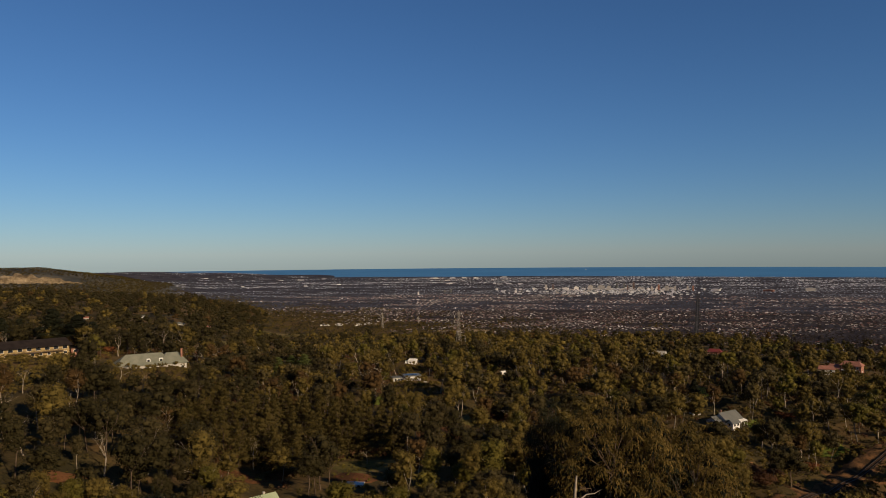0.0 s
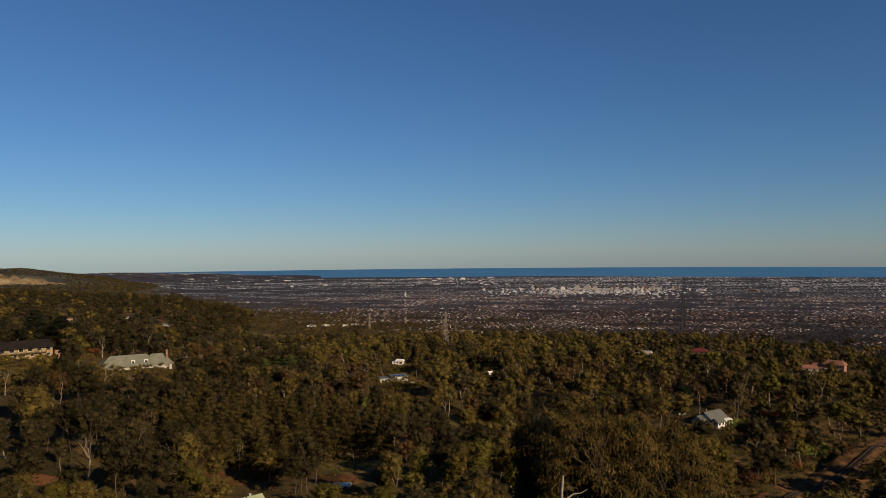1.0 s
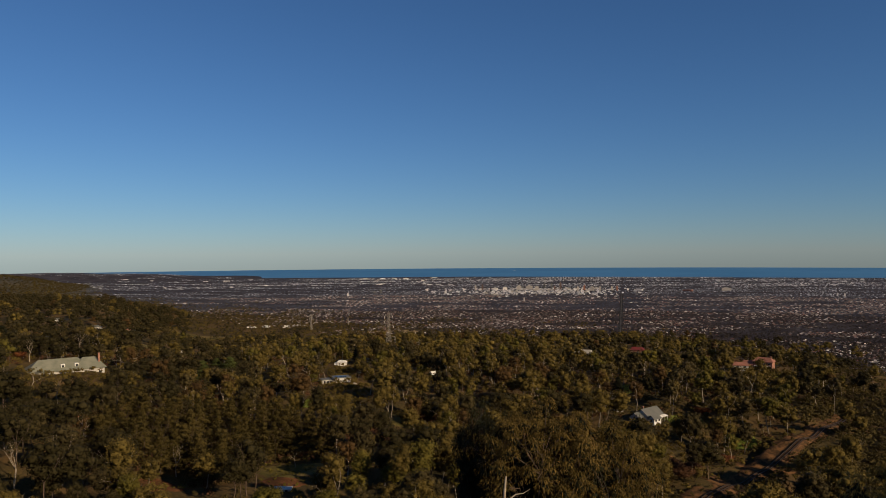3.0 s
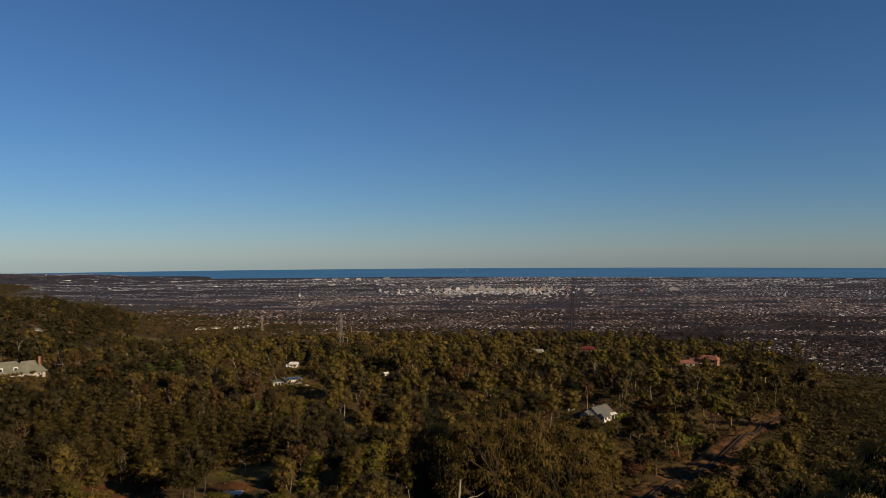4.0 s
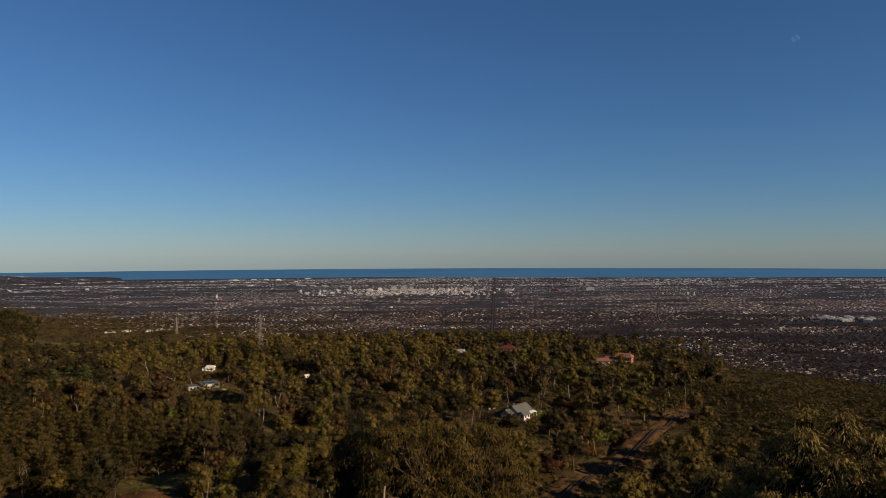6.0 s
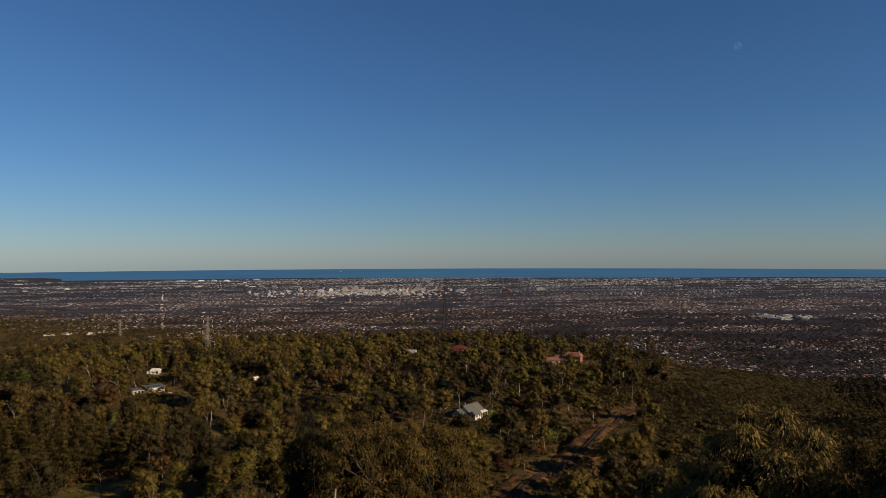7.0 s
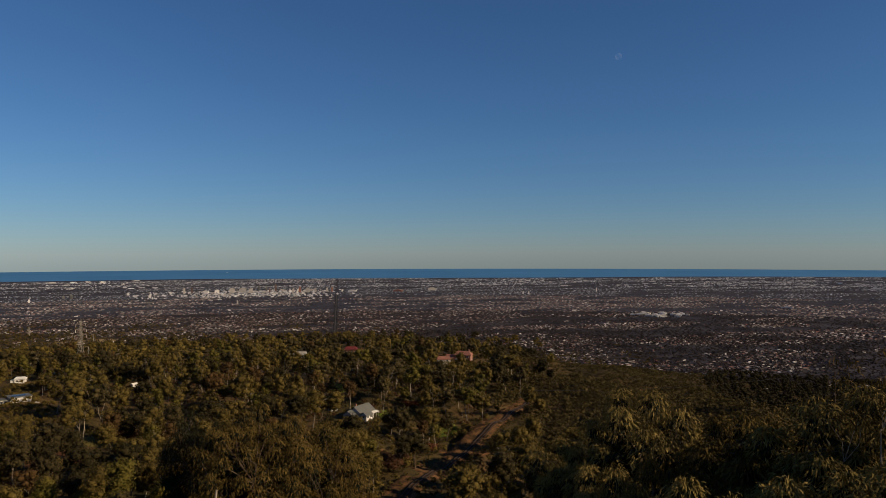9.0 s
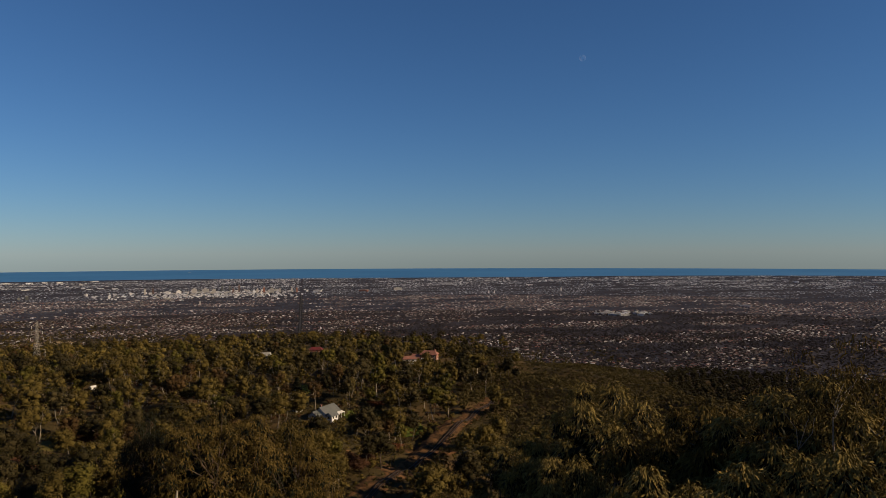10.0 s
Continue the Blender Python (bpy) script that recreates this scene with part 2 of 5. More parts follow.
def wave(x, y, size, seed):
    """A smooth uneven field of about -1 to 1, from a few crossed sine waves."""
    rng = np.random.default_rng(seed)
    out = 0.0
    for k in range(7):
        a, p = rng.uniform(0, 2 * np.pi, 2)
        f = rng.uniform(0.6, 2.4) * 2 * np.pi / size
        out = out + np.sin((x * np.cos(a) + y * np.sin(a)) * f + p) / 2.6
    return out


def height(x, y):
    """The ground's height at x, y (numbers or arrays)."""
    x, y = np.asarray(x, float), np.asarray(y, float)
    r, az = np.hypot(x, y), np.degrees(np.arctan2(-x, y))
    i = np.clip(np.searchsorted(BEARINGS, az, side="right") - 1, 0, len(BEARINGS) - 2)
    j = np.clip(np.searchsorted(RADII, r, side="right") - 1, 0, len(RADII) - 2)
    u = np.clip((az - BEARINGS[i]) / (BEARINGS[i + 1] - BEARINGS[i]), 0, 1)
    v = np.clip((r - RADII[j]) / (RADII[j + 1] - RADII[j]), 0, 1)
    u = u * u * (3 - 2 * u)
    d = (DROPS[i, j] * (1 - u) + DROPS[i + 1, j] * u) * (1 - v) + (DROPS[i, j + 1] * (1 - u) + DROPS[i + 1, j + 1] * u) * v
    hilly = np.clip((104 - d) / 12, 0, 1) * np.clip((r - 40) / 80, 0, 1)
    z = EYE_Z - d + hilly * (1.6 * wave(x, y, 120, 3) + 0.7 * wave(x, y, 45, 4))
    # the range of hills along the coast, with the old quarry
    far = np.interp(az, (34, 37, 39, 41, 44, 90, 110), (0, 14, 37, 50, 65, 65, 0)) * np.exp(-((r - 2500) / 400) ** 2)
    far = far + np.interp(az, (23, 25.5, 28, 31, 34, 36, 60, 80), (0, 5, 13, 21, 28, 33, 33, 0)) * np.exp(-((r - 3350) / 240) ** 2)
    return z + far * (1 + 0.07 * wave(x, y, 500, 5))


def spot(bearing, r, lift=0.0):
    """A place on the ground, by its bearing from the lookout in degrees and its distance."""
    a = radians(bearing)
    x, y = -r * math.sin(a), r * math.cos(a)
    return x, y, float(height(x, y)) + lift


def wood_edge(b):
    """How far the woods reach out on to the plain, by bearing."""
    return np.interp(b, (-28, -20, -15, -10, 0, 10, 14.6, 20, 26, 30.6, 33.9, 37, 41), (640, 690, 760, 840, 870, 970, 1040, 1190, 1330, 1510, 1842, 2270, 2900))


# ---------------------------------------------------------------- mesh helpers
def solid(verts, *faces, smooth=False, name="mesh"):
    """A mesh from arrays: vertices, and one or more arrays of faces with three or four corners each."""
    me = bpy.data.meshes.new(name)
    verts = np.asarray(verts, np.float32).reshape(-1, 3)
    faces = [np.asarray(f, np.int32) for f in faces if len(f)]
    corners = np.concatenate([f.ravel() for f in faces])
    counts = np.concatenate([np.full(len(f), f.shape[1], np.int32) for f in faces])
    me.vertices.add(len(verts))
    me.vertices.foreach_set("co", verts.ravel())
    me.loops.add(len(corners))
    me.loops.foreach_set("vertex_index", corners)
    me.polygons.add(len(counts))
    me.polygons.foreach_set("loop_start", np.concatenate([[0], np.cumsum(counts)[:-1]]).astype(np.int32))
    me.polygons.foreach_set("use_smooth", np.full(len(counts), smooth))
    me.update(calc_edges=True)
    return me


def mesh_part(name, me, material, parent=None, label=""):
    """Links a mesh as one object, under a thing or on its own."""
    if not me.materials:
        me.materials.append(material)
    ob = new(name, me)
    ob.parent = parent
    return tagged(ob, label)


def part(name, bm, material, parent=None, label=""):
    """Links a bmesh as one mesh object under a thing or under a part."""
    me = bpy.data.meshes.new(name)
    bmesh.ops.recalc_face_normals(bm, faces=bm.faces)
    bm.to_mesh(me)
    bm.free()
    return mesh_part(name, me, material, parent, label)


def thing(name, m, label, category, group="", kind=""):
    ob = new(name)
    ob.matrix_world = m
    return tagged(ob, label, category, group, kind)


def box(bm, x0, y0, z0, x1, y1, z1):
    m = Matrix.LocRotScale(((x0 + x1) / 2, (y0 + y1) / 2, (z0 + z1) / 2), None, (x1 - x0, y1 - y0, z1 - z0))
    return bmesh.ops.create_cube(bm, size=1, matrix=m)["verts"]


def box_part(name, dims, material, parent, label="", bevel=0.0):
    bm = bmesh.new()
    box(bm, *dims)
    if bevel:
        bmesh.ops.bevel(bm, geom=bm.edges[:], offset=bevel, segments=1, affect="EDGES")
    return part(name, bm, material, parent, label)


def beams(segments, sides=4):
    """Tapered rods: rows of x0 y0 z0 x1 y1 z1 r0 r1. Returns vertices and faces."""
    s = np.asarray(segments, float).reshape(-1, 8)
    p, q = s[:, 0:3], s[:, 3:6]
    d = q - p
    d /= np.linalg.norm(d, axis=1, keepdims=True) + 1e-9
    side = np.where(np.abs(d[:, 2:3]) > 0.9, np.array([[1.0, 0, 0]]), np.array([[0, 0, 1.0]]))
    u = np.cross(d, side)
    u /= np.linalg.norm(u, axis=1, keepdims=True)
    v = np.cross(d, u)
    a = np.arange(sides) * 2 * np.pi / sides + 0.4
    ring = np.cos(a)[None, :, None] * u[:, None] + np.sin(a)[None, :, None] * v[:, None]
    verts = np.concatenate([p[:, None] + ring * s[:, 6][:, None, None], q[:, None] + ring * s[:, 7][:, None, None]], 1)
    k = np.arange(sides)
    quad = np.stack([k, (k + 1) % sides, (k + 1) % sides + sides, k + sides], 1)
    faces = (quad[None] + (np.arange(len(s)) * 2 * sides)[:, None, None]).reshape(-1, 4)
    return verts.reshape(-1, 3), faces


def beam_mesh(segments, sides=4, smooth=False):
    v, f = beams(segments, sides)
    return solid(v, f, smooth=smooth)


# ---------------------------------------------------------------- ground
def polar_sheet(radii, bearings, lift=0.0, wrap=False):
    r, a = np.meshgrid(radii, np.radians(bearings), indexing="ij")
    x, y = -r * np.sin(a), r * np.cos(a)
    z = height(x, y) + lift
    m, n = r.shape
    i, j = np.meshgrid(np.arange(m - 1), np.arange(n if wrap else n - 1), indexing="ij")
    k = (j + 1) % n
    f = np.stack([i * n + j, (i + 1) * n + j, (i + 1) * n + k, i * n + k], -1).reshape(-1, 4)
    return np.stack([x, y, z], -1).reshape(-1, 3), f[:, ::-1]


def make_ground():
    radii = np.concatenate([np.linspace(0.01, 100, 34), np.linspace(105, 700, 120), np.linspace(712, 1300, 50), np.linspace(1330, 3600, 80), np.linspace(3650, RIM, 12)])
    bearings = np.concatenate([np.arange(-60, 60, 0.8), np.arange(60, 300, 3.0)])
    bearings = (bearings + 180) % 360 - 180
    v, f = polar_sheet(radii, bearings, wrap=True)
    me = solid(v, f, smooth=True, name="ground")
    me.materials.append(HILL)
    me.materials.append(HAZED_SUBURB)
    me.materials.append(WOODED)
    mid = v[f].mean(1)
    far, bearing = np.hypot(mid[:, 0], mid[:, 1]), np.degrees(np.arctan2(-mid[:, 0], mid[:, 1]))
    # hills beyond 2950 m get the haze-tinted suburb colour as well
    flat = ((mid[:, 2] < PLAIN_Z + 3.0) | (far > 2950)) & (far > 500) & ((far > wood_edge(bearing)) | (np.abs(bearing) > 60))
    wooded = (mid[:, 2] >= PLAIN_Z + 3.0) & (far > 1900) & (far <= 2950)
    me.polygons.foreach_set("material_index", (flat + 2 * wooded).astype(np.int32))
    ob = new("ground", me)
    tagged(ob, "brown wooded hillside falling to a wide suburban plain", "ground", kind="structure")
    # the sea beyond the coast
    b = np.arange(-100, 40.1, 1.0)
    shore = 3120 + 60 * np.sin(np.radians(b * 9)) + np.clip((b - 14) * 20, 0, 400) + np.clip((-b - 25) * 25, 0, 900)
    s = np.linspace(0, 1, 12)[:, None]
    r = shore[None] * (1 - s) + (RIM + 8) * s
    a = np.radians(b)[None] + 0 * r
    m, n = r.shape
    i, j = np.meshgrid(np.arange(m - 1), np.arange(n - 1), indexing="ij")
    f = np.stack([i * n + j, i * n + j + 1, (i + 1) * n + j + 1, (i + 1) * n + j], -1).reshape(-1, 4)
    v = np.stack([-r * np.sin(a), r * np.cos(a), 0 * r + PLAIN_Z + 0.4], -1).reshape(-1, 3)
    tagged(mesh_part("water", solid(v, f, smooth=True), SEA), "calm deep blue sea reaching the horizon", "sea", kind="structure")


make_ground()


def draped(name, bearing, r, long, wide, turn, material, label, category, lift=0.25, seed=1):
    """A patch of ground with an uneven rim that lies on the slope."""
    rng = np.random.default_rng(seed)
    cx, cy, _ = spot(bearing, r)
    n, rings = 40, 7
    t = np.arange(n) * 2 * np.pi / n
    rim = 1 + 0.16 * np.sin(2 * t + rng.uniform(0, 6)) + 0.1 * np.sin(3 * t + rng.uniform(0, 6)) + 0.07 * np.sin(7 * t + rng.uniform(0, 6))
    s = np.linspace(0.02, 1, rings)[:, None]
    px, py = s * rim * np.cos(t) * long / 2, s * rim * np.sin(t) * wide / 2
    c, q = math.cos(radians(turn)), math.sin(radians(turn))
    x, y = cx + px * c - py * q, cy + px * q + py * c
    z = height(x, y) + lift - 0.35 * (s > 0.99)
    i, j = np.meshgrid(np.arange(rings - 1), np.arange(n), indexing="ij")
    k = (j + 1) % n
    f = np.stack([i * n + j, (i + 1) * n + j, (i + 1) * n + k, i * n + k], -1).reshape(-1, 4)
    ob = mesh_part(name, solid(np.stack([x, y, z], -1), f, smooth=True), material)
    return tagged(ob, label, category, kind="structure")


# clearings, lawns and pasture among the trees: bearing, distance, length, width, turn
for row, (mat_, label_, cat_) in (
        ((42.3, 222, 20, 11, 20), (EARTH, "bare red earth clearing in the bush", "clearing")),
        ((31.0, 236, 24, 16, 10), (EARTH, "bare red earth clearing under pines", "clearing")),
        ((21.2, 256, 30, 22, 0), (PASTURE, "dry grassy clearing beside a pale gum", "clearing")),
        ((21.9, 236, 18, 12, 0), (EARTH, "bare earth yard in a clearing", "clearing")),
        ((14.5, 300, 30, 26, 30), (EARTH, "brown earth paddock between trees", "clearing")),
        ((12.6, 322, 34, 14, 0), (PASTURE, "terraced dry grass strip between trees", "clearing")),
        ((18.9, 357, 22, 20, 0), (LAWN, "bright green lawn below a white house", "lawn")),
        ((-5.6, 398, 22, 16, 10), (LAWN, "green lawn behind the grey house", "lawn")),
        ((-9.6, 350, 20, 16, 0), (LAWN, "green lawn beside the grey house", "lawn")),
        ((-13.4, 332, 14, 18, 50), (LAWN, "green grassy bank above the railway", "lawn")),
        ((-17.3, 500, 30, 34, 20), (LAWN, "yellow-green grass beside red-roofed houses", "lawn")),
        ((28.5, 950, 90, 70, 20), (PASTURE, "green pasture on a distant slope", "pasture")),
        ((35.0, 1150, 120, 60, 40), (PASTURE, "dry pasture on a distant slope", "pasture")),
        ((22.5, 900, 60, 40, 10), (PASTURE, "dry pasture on a distant slope", "pasture")),
        ((31.5, 640, 70, 60, 20), (PASTURE, "green pasture on a distant slope", "pasture")),
        ((-12.2, 268, 15, 44, 38), (HILL_BANK, "orange earth bank of the railway cutting", "bank")),
        ((-14.3, 304, 13, 30, 42), (HILL_BANK, "orange earth bank of the railway cutting", "bank"))):
    draped(cat_, *row, mat_, label_, cat_, seed=int(row[1]))
CLEAR = [(42.3, 222, 6), (31, 236, 7), (21.2, 256, 14), (21.9, 236, 8), (14.5, 300, 13), (12.6, 322, 9), (18.9, 357, 9), (-5.6, 398, 8),
         (-9.6, 350, 9), (-13.4, 332, 7), (-17.3, 500, 13), (-11.8, 282, 7), (-14.6, 312, 6), (-6.6, 338, 8),
         (-4.6, 355, 3), (17.3, 419, 10), (17.1, 493, 8), (9.9, 448, 6), (-2.0, 570, 7), (-6.2, 606, 10), (-14.9, 530, 12), (-13.5, 503, 8),
         (28.9, 211, 10), (21.7, 226, 8), (36.9, 394, 17), (44.3, 414, 14), (47, 414, 12), (13.4, 644, 6), (28.5, 950, 30), (35.0, 1150, 36), (22.5, 900, 20), (31.5, 640, 24)]


# bare gums that stand clear of the woods: bearing, distance, height
BARE = ((36.2, 424, 20), (39.0, 428, 13), (46.0, 432, 15), (37.3, 326, 13), (44.2, 470, 16), (21.4, 512, 15), (-6.6, 431, 14), (20.8, 262, 8), (40.0, 233, 14), (40.5, 278, 10), (24.7, 251, 10),
        (-4.0, 372, 9), (21.1, 366, 17), (11.2, 353, 9), (-15.0, 340, 6), (38.0, 420, 10), (33.0, 470, 13), (30.5, 470, 9), (10.2, 345, 8), (43.0, 320, 9), (42.2, 300, 10), (45.0, 330, 11),
        (26.5, 330, 8), (33.5, 400, 11), (-8.6, 352, 6), (15.3, 330, 9), (17.0, 305, 9), (-1.0, 440, 10), (1.5, 400, 9), (6.0, 330, 9), (29.5, 250, 11), (39, 350, 10))
# open ground before a thing: bearing, distance, half width, depth
OUTLOOK = [(-6.7, 341, 11, 60), (17.0, 419, 15, 105), (17.1, 490, 9, 80), (9.9, 448, 4, 44), (-2.0, 572, 7, 85), (-6.2, 606, 11, 130), (-15.0, 531, 12, 80),
           (-13.4, 504, 6, 60), (36.8, 394, 22, 62), (44.8, 414, 25, 85), (28.9, 211, 7, 22), (21.7, 227, 8, 22), (13.4, 644, 6, 95), (-10.8, 361, 5, 20),
           (-5.4, 400, 8, 40), (18.9, 357, 8, 30), (14.5, 300, 9, 26), (21.2, 256, 10, 26), (42.3, 222, 8, 14), (31, 236, 9, 14), (26.5, 470, 15, 30),
           (-11.0, 242, 8.5, 54), (-12.5, 262, 9, 60), (-14.1, 286, 9, 60), (-15.7, 306, 9, 54), (-17.2, 325, 9, 46), (-18.4, 350, 8, 40), (40.6, 640, 9, 90), (42.0, 690, 9, 95), (37.4, 800, 11, 110), (43.3, 720, 9, 90), (41.1, 760, 9, 90), (34.9, 720, 9, 90), (31.2, 520, 8, 75), (11.2, 690, 8, 90), (4.7, 600, 8, 90)]
OUTLOOK += [(b, r, 4.5, 26) for b, r, h in BARE if h > 9]


# ---------------------------------------------------------------- woods
def lump_shape():
    """A twenty-sided lump: the dense heart of a clump of foliage."""
    bm = bmesh.new()
    bmesh.ops.create_icosphere(bm, subdivisions=1, radius=1)
    v = np.array([q.co[:] for q in bm.verts])
    t = np.array([[q.index for q in f.verts] for f in bm.faces])
    bm.free()
    return v, t


LUMP_V, LUMP_T = lump_shape()
STONE_V = np.array([(1, 0, 0), (0, 1, 0), (-1, 0, 0), (0, -1, 0), (0, 0, 1), (0, 0, -1)], float)
STONE_T = np.array([(0, 1, 4), (1, 2, 4), (2, 3, 4), (3, 0, 4), (1, 0, 5), (2, 1, 5), (3, 2, 5), (0, 3, 5)])


def crown(seed, clumps, leaves, size, flat=1.0, spread=0.36, layered=False, rise=0.6, lump=(0.17, 0.28)):
    """A crown of many small leaf clumps round uneven lumps, for a tree one unit high. Returns vertices, triangles and quads."""
    rng = np.random.default_rng(seed)
    if layered:
        hz = np.linspace(0.22, 0.95, clumps)
        reach = (1.02 - hz) * spread * 1.1
        ang = np.arange(clumps) * 2.4
        c = np.stack([np.cos(ang) * reach * 0.55, np.sin(ang) * reach * 0.55, hz], 1)
        rad = np.stack([reach * 0.9 + 0.05, reach * 0.9 + 0.05, 0.05 + 0 * hz], 1)
    else:
        d = []
        for _ in range(clumps):                  # the lumps keep apart from one another
            tries = rng.normal(size=(8, 3))
            tries /= np.linalg.norm(tries, axis=1, keepdims=True)
            d.append(tries[np.argmax([min([np.linalg.norm(q - e) for e in d] + [9]) for q in tries])])
        d = np.array(d)
        c = d * rng.uniform(0.45, 1, (clumps, 1)) * (spread * 0.8, spread * 0.8, 0.26) + (0, 0, rise)
        rad = rng.uniform(*lump, (clumps, 1)) * (1, 1, 0.75 * flat)
    which = rng.integers(0, clumps, leaves)
    u = rng.normal(size=(leaves, 3)) + (0, 0, 0.35)
    u /= np.linalg.norm(u, axis=1, keepdims=True)
    p = c[which] + u * rad[which] * rng.uniform(0.66, 1.16, (leaves, 1))
    nrm = u + rng.normal(size=(leaves, 3)) * 0.3
    nrm /= np.linalg.norm(nrm, axis=1, keepdims=True)
    t = np.cross(nrm, rng.normal(size=(leaves, 3)))
    t /= np.linalg.norm(t, axis=1, keepdims=True)
    b = np.cross(nrm, t)
    s = size * rng.uniform(0.6, 1.4, (leaves, 1))
    leaf = np.stack([p - t * s - b * s * 0.2, p + t * s * 0.1 + b * s * 0.55, p + t * s - b * s * 0.35], 1).reshape(-1, 3)
    lump_v, lump_t = (LUMP_V, LUMP_T) if clumps > 5 and not layered else (STONE_V, STONE_T)
    k = len(lump_v)
    core = (c[:, None] + lump_v[None] * rad[:, None] * rng.uniform(0.42, 0.66, (clumps, k, 1))).reshape(-1, 3)
    tris = (lump_t[None] + (np.arange(clumps) * k)[:, None, None]).reshape(-1, 3)
    tris = np.concatenate([tris, np.arange(leaves * 3).reshape(-1, 3) + len(core)])
    return np.concatenate([core, leaf]), tris, np.zeros((0, 4), int)


def limbs(seed, levels=3, lean=0.25, start=0.024, bare=False):
    """The trunk and limbs of a tree one unit high, as rows for beams()."""
    rng = np.random.default_rng(seed)
    rows = []

    def grow(p, d, length, r, level):
        steps = 3 if level == 0 else 2
        for k in range(steps):
            d = d + rng.normal(size=3) * 0.13 + (0, 0, 0.05)
            d /= np.linalg.norm(d)
            q = p + d * length / steps
            r1 = r * (0.86 if level == 0 else 0.72)
            rows.append((*p, *q, r, r1))
            p, r = q, r1
        if level < levels:
            for k in range(rng.integers(2, 4) + (level == 0)):
                side = rng.normal(size=3)
                side -= side.dot(d) * d
                side /= np.linalg.norm(side)
                e = d * rng.uniform(0.6, 0.95) + side * rng.uniform(0.4, 0.75)
                grow(p, e / np.linalg.norm(e), length * rng.uniform(0.5, 0.75), r * 0.66, level + 1)

    grow(np.array([0, 0, -0.03]), np.array([rng.normal() * lean * 0.4, rng.normal() * lean * 0.4, 1.0]), 0.42 if bare else 0.45, start, 0)
    return np.array(rows)


def merged(protos, place, turn, high, wide):
    """Copies of prototypes (vertices, triangles, quads) laid out side by side in one mesh."""
    vs, ts, qs, base = [], [], [], 0
    pick = np.arange(len(place)) % len(protos)
    for k, (v, t, q) in enumerate(protos):
        m = pick == k
        n = int(m.sum())
        if not n:
            continue
        c, s = np.cos(turn[m])[:, None], np.sin(turn[m])[:, None]
        w, h = wide[m][:, None], high[m][:, None]
        x = (v[None, :, 0] * c - v[None, :, 1] * s) * w + place[m][:, 0:1]
        y = (v[None, :, 0] * s + v[None, :, 1] * c) * w + place[m][:, 1:2]
        z = v[None, :, 2] * h + place[m][:, 2:3]
        vs.append(np.stack([x, y, z], -1).reshape(-1, 3))
        off = (base + np.arange(n) * len(v))[:, None, None]
        if len(t):
            ts.append((t[None] + off).reshape(-1, 3))
        if len(q):
            qs.append((q[None] + off).reshape(-1, 4))
        base += n * len(v)
    return solid(np.concatenate(vs), *([np.concatenate(ts)] if ts else []), *([np.concatenate(qs)] if qs else []), smooth=True)


def scatter(cell, r0, r1, b0, b1, seed, everywhere=False):
    """Places on an uneven grid between two distances and two bearings, clear of the clearings and tracks."""
    rng = np.random.default_rng(seed)
    g = np.arange(-r1, r1, cell)
    x, y = np.meshgrid(g, g)
    x, y = (x + rng.uniform(-0.48, 0.48, x.shape) * cell).ravel(), (y + rng.uniform(-0.48, 0.48, y.shape) * cell).ravel()
    r, b = np.hypot(x, y), np.degrees(np.arctan2(-x, y))
    keep = (r > r0) & (r <= r1) & (b > b0) & (b < b1)
    for cb, cr, rad in () if everywhere else CLEAR:
        cx, cy, _ = spot(cb, cr)
        keep &= np.hypot(x - cx, y - cy) > rad
    for cb, cr, half, front in () if everywhere else OUTLOOK:          # open gardens in front of the houses
        off = (b - cb + 180) % 360 - 180
        keep &= ~((np.abs(np.radians(off)) * cr < half) & (r < cr + 2) & (r > cr - front))
    for cb, cr, half, front in () if everywhere else OUTLOOK[:11]:     # the sun reaches the houses across their gardens
        cx, cy, _ = spot(cb, cr)
        across, along = (x - cx) * 0.530 + (y - cy) * 0.848, (x - cx) * 0.848 - (y - cy) * 0.530
        keep &= ~((np.abs(across) < half * 0.75) & (along > -3) & (along < 42))
    for (xa, ya), (xb, yb) in zip(TRACK[:-1], TRACK[1:]):
        t = np.clip(((x - xa) * (xb - xa) + (y - ya) * (yb - ya)) / ((xb - xa) ** 2 + (yb - ya) ** 2), 0, 1)
        keep &= np.hypot(x - xa - t * (xb - xa), y - ya - t * (yb - ya)) > 6.0
    x, y = x[keep], y[keep]
    return np.stack([x, y, height(x, y)], 1), rng


# the railway in its cutting, by bearing and distance
TRACK_LINE = ((-6.0, 190), (-10.9, 240), (-14.1, 286), (-17.2, 325), (-19.5, 377), (-20.4, 398))
TRACK = [spot(b, r)[:2] for b, r in TRACK_LINE]

GUM_MID = [crown(k + 20, 14 + k % 3 * 3, 1350, 0.023, spread=(0.24, 0.30, 0.36)[k % 3], rise=(0.72, 0.68, 0.62)[k % 3], lump=(0.11, 0.19)) for k in range(9)]
GUM_LOW = [crown(k + 40, 11 + k % 3 * 3, 640, 0.028, spread=(0.25, 0.31, 0.37)[k % 3], rise=(0.72, 0.66, 0.6)[k % 3], lump=(0.12, 0.2)) for k in range(9)]
FOOTHILL = [crown(k + 70, 2, 22, 0.11, spread=(0.32, 0.38, 0.42)[k % 3]) for k in range(6)]
GUM_FAR = [crown(k + 60, 7, 130, 0.048, spread=(0.28, 0.34, 0.38)[k % 3], lump=(0.15, 0.25)) for k in range(6)]
PINE_HIGH = [crown(k + 80, 9, 900, 0.03, spread=0.40, layered=True) for k in range(4)]
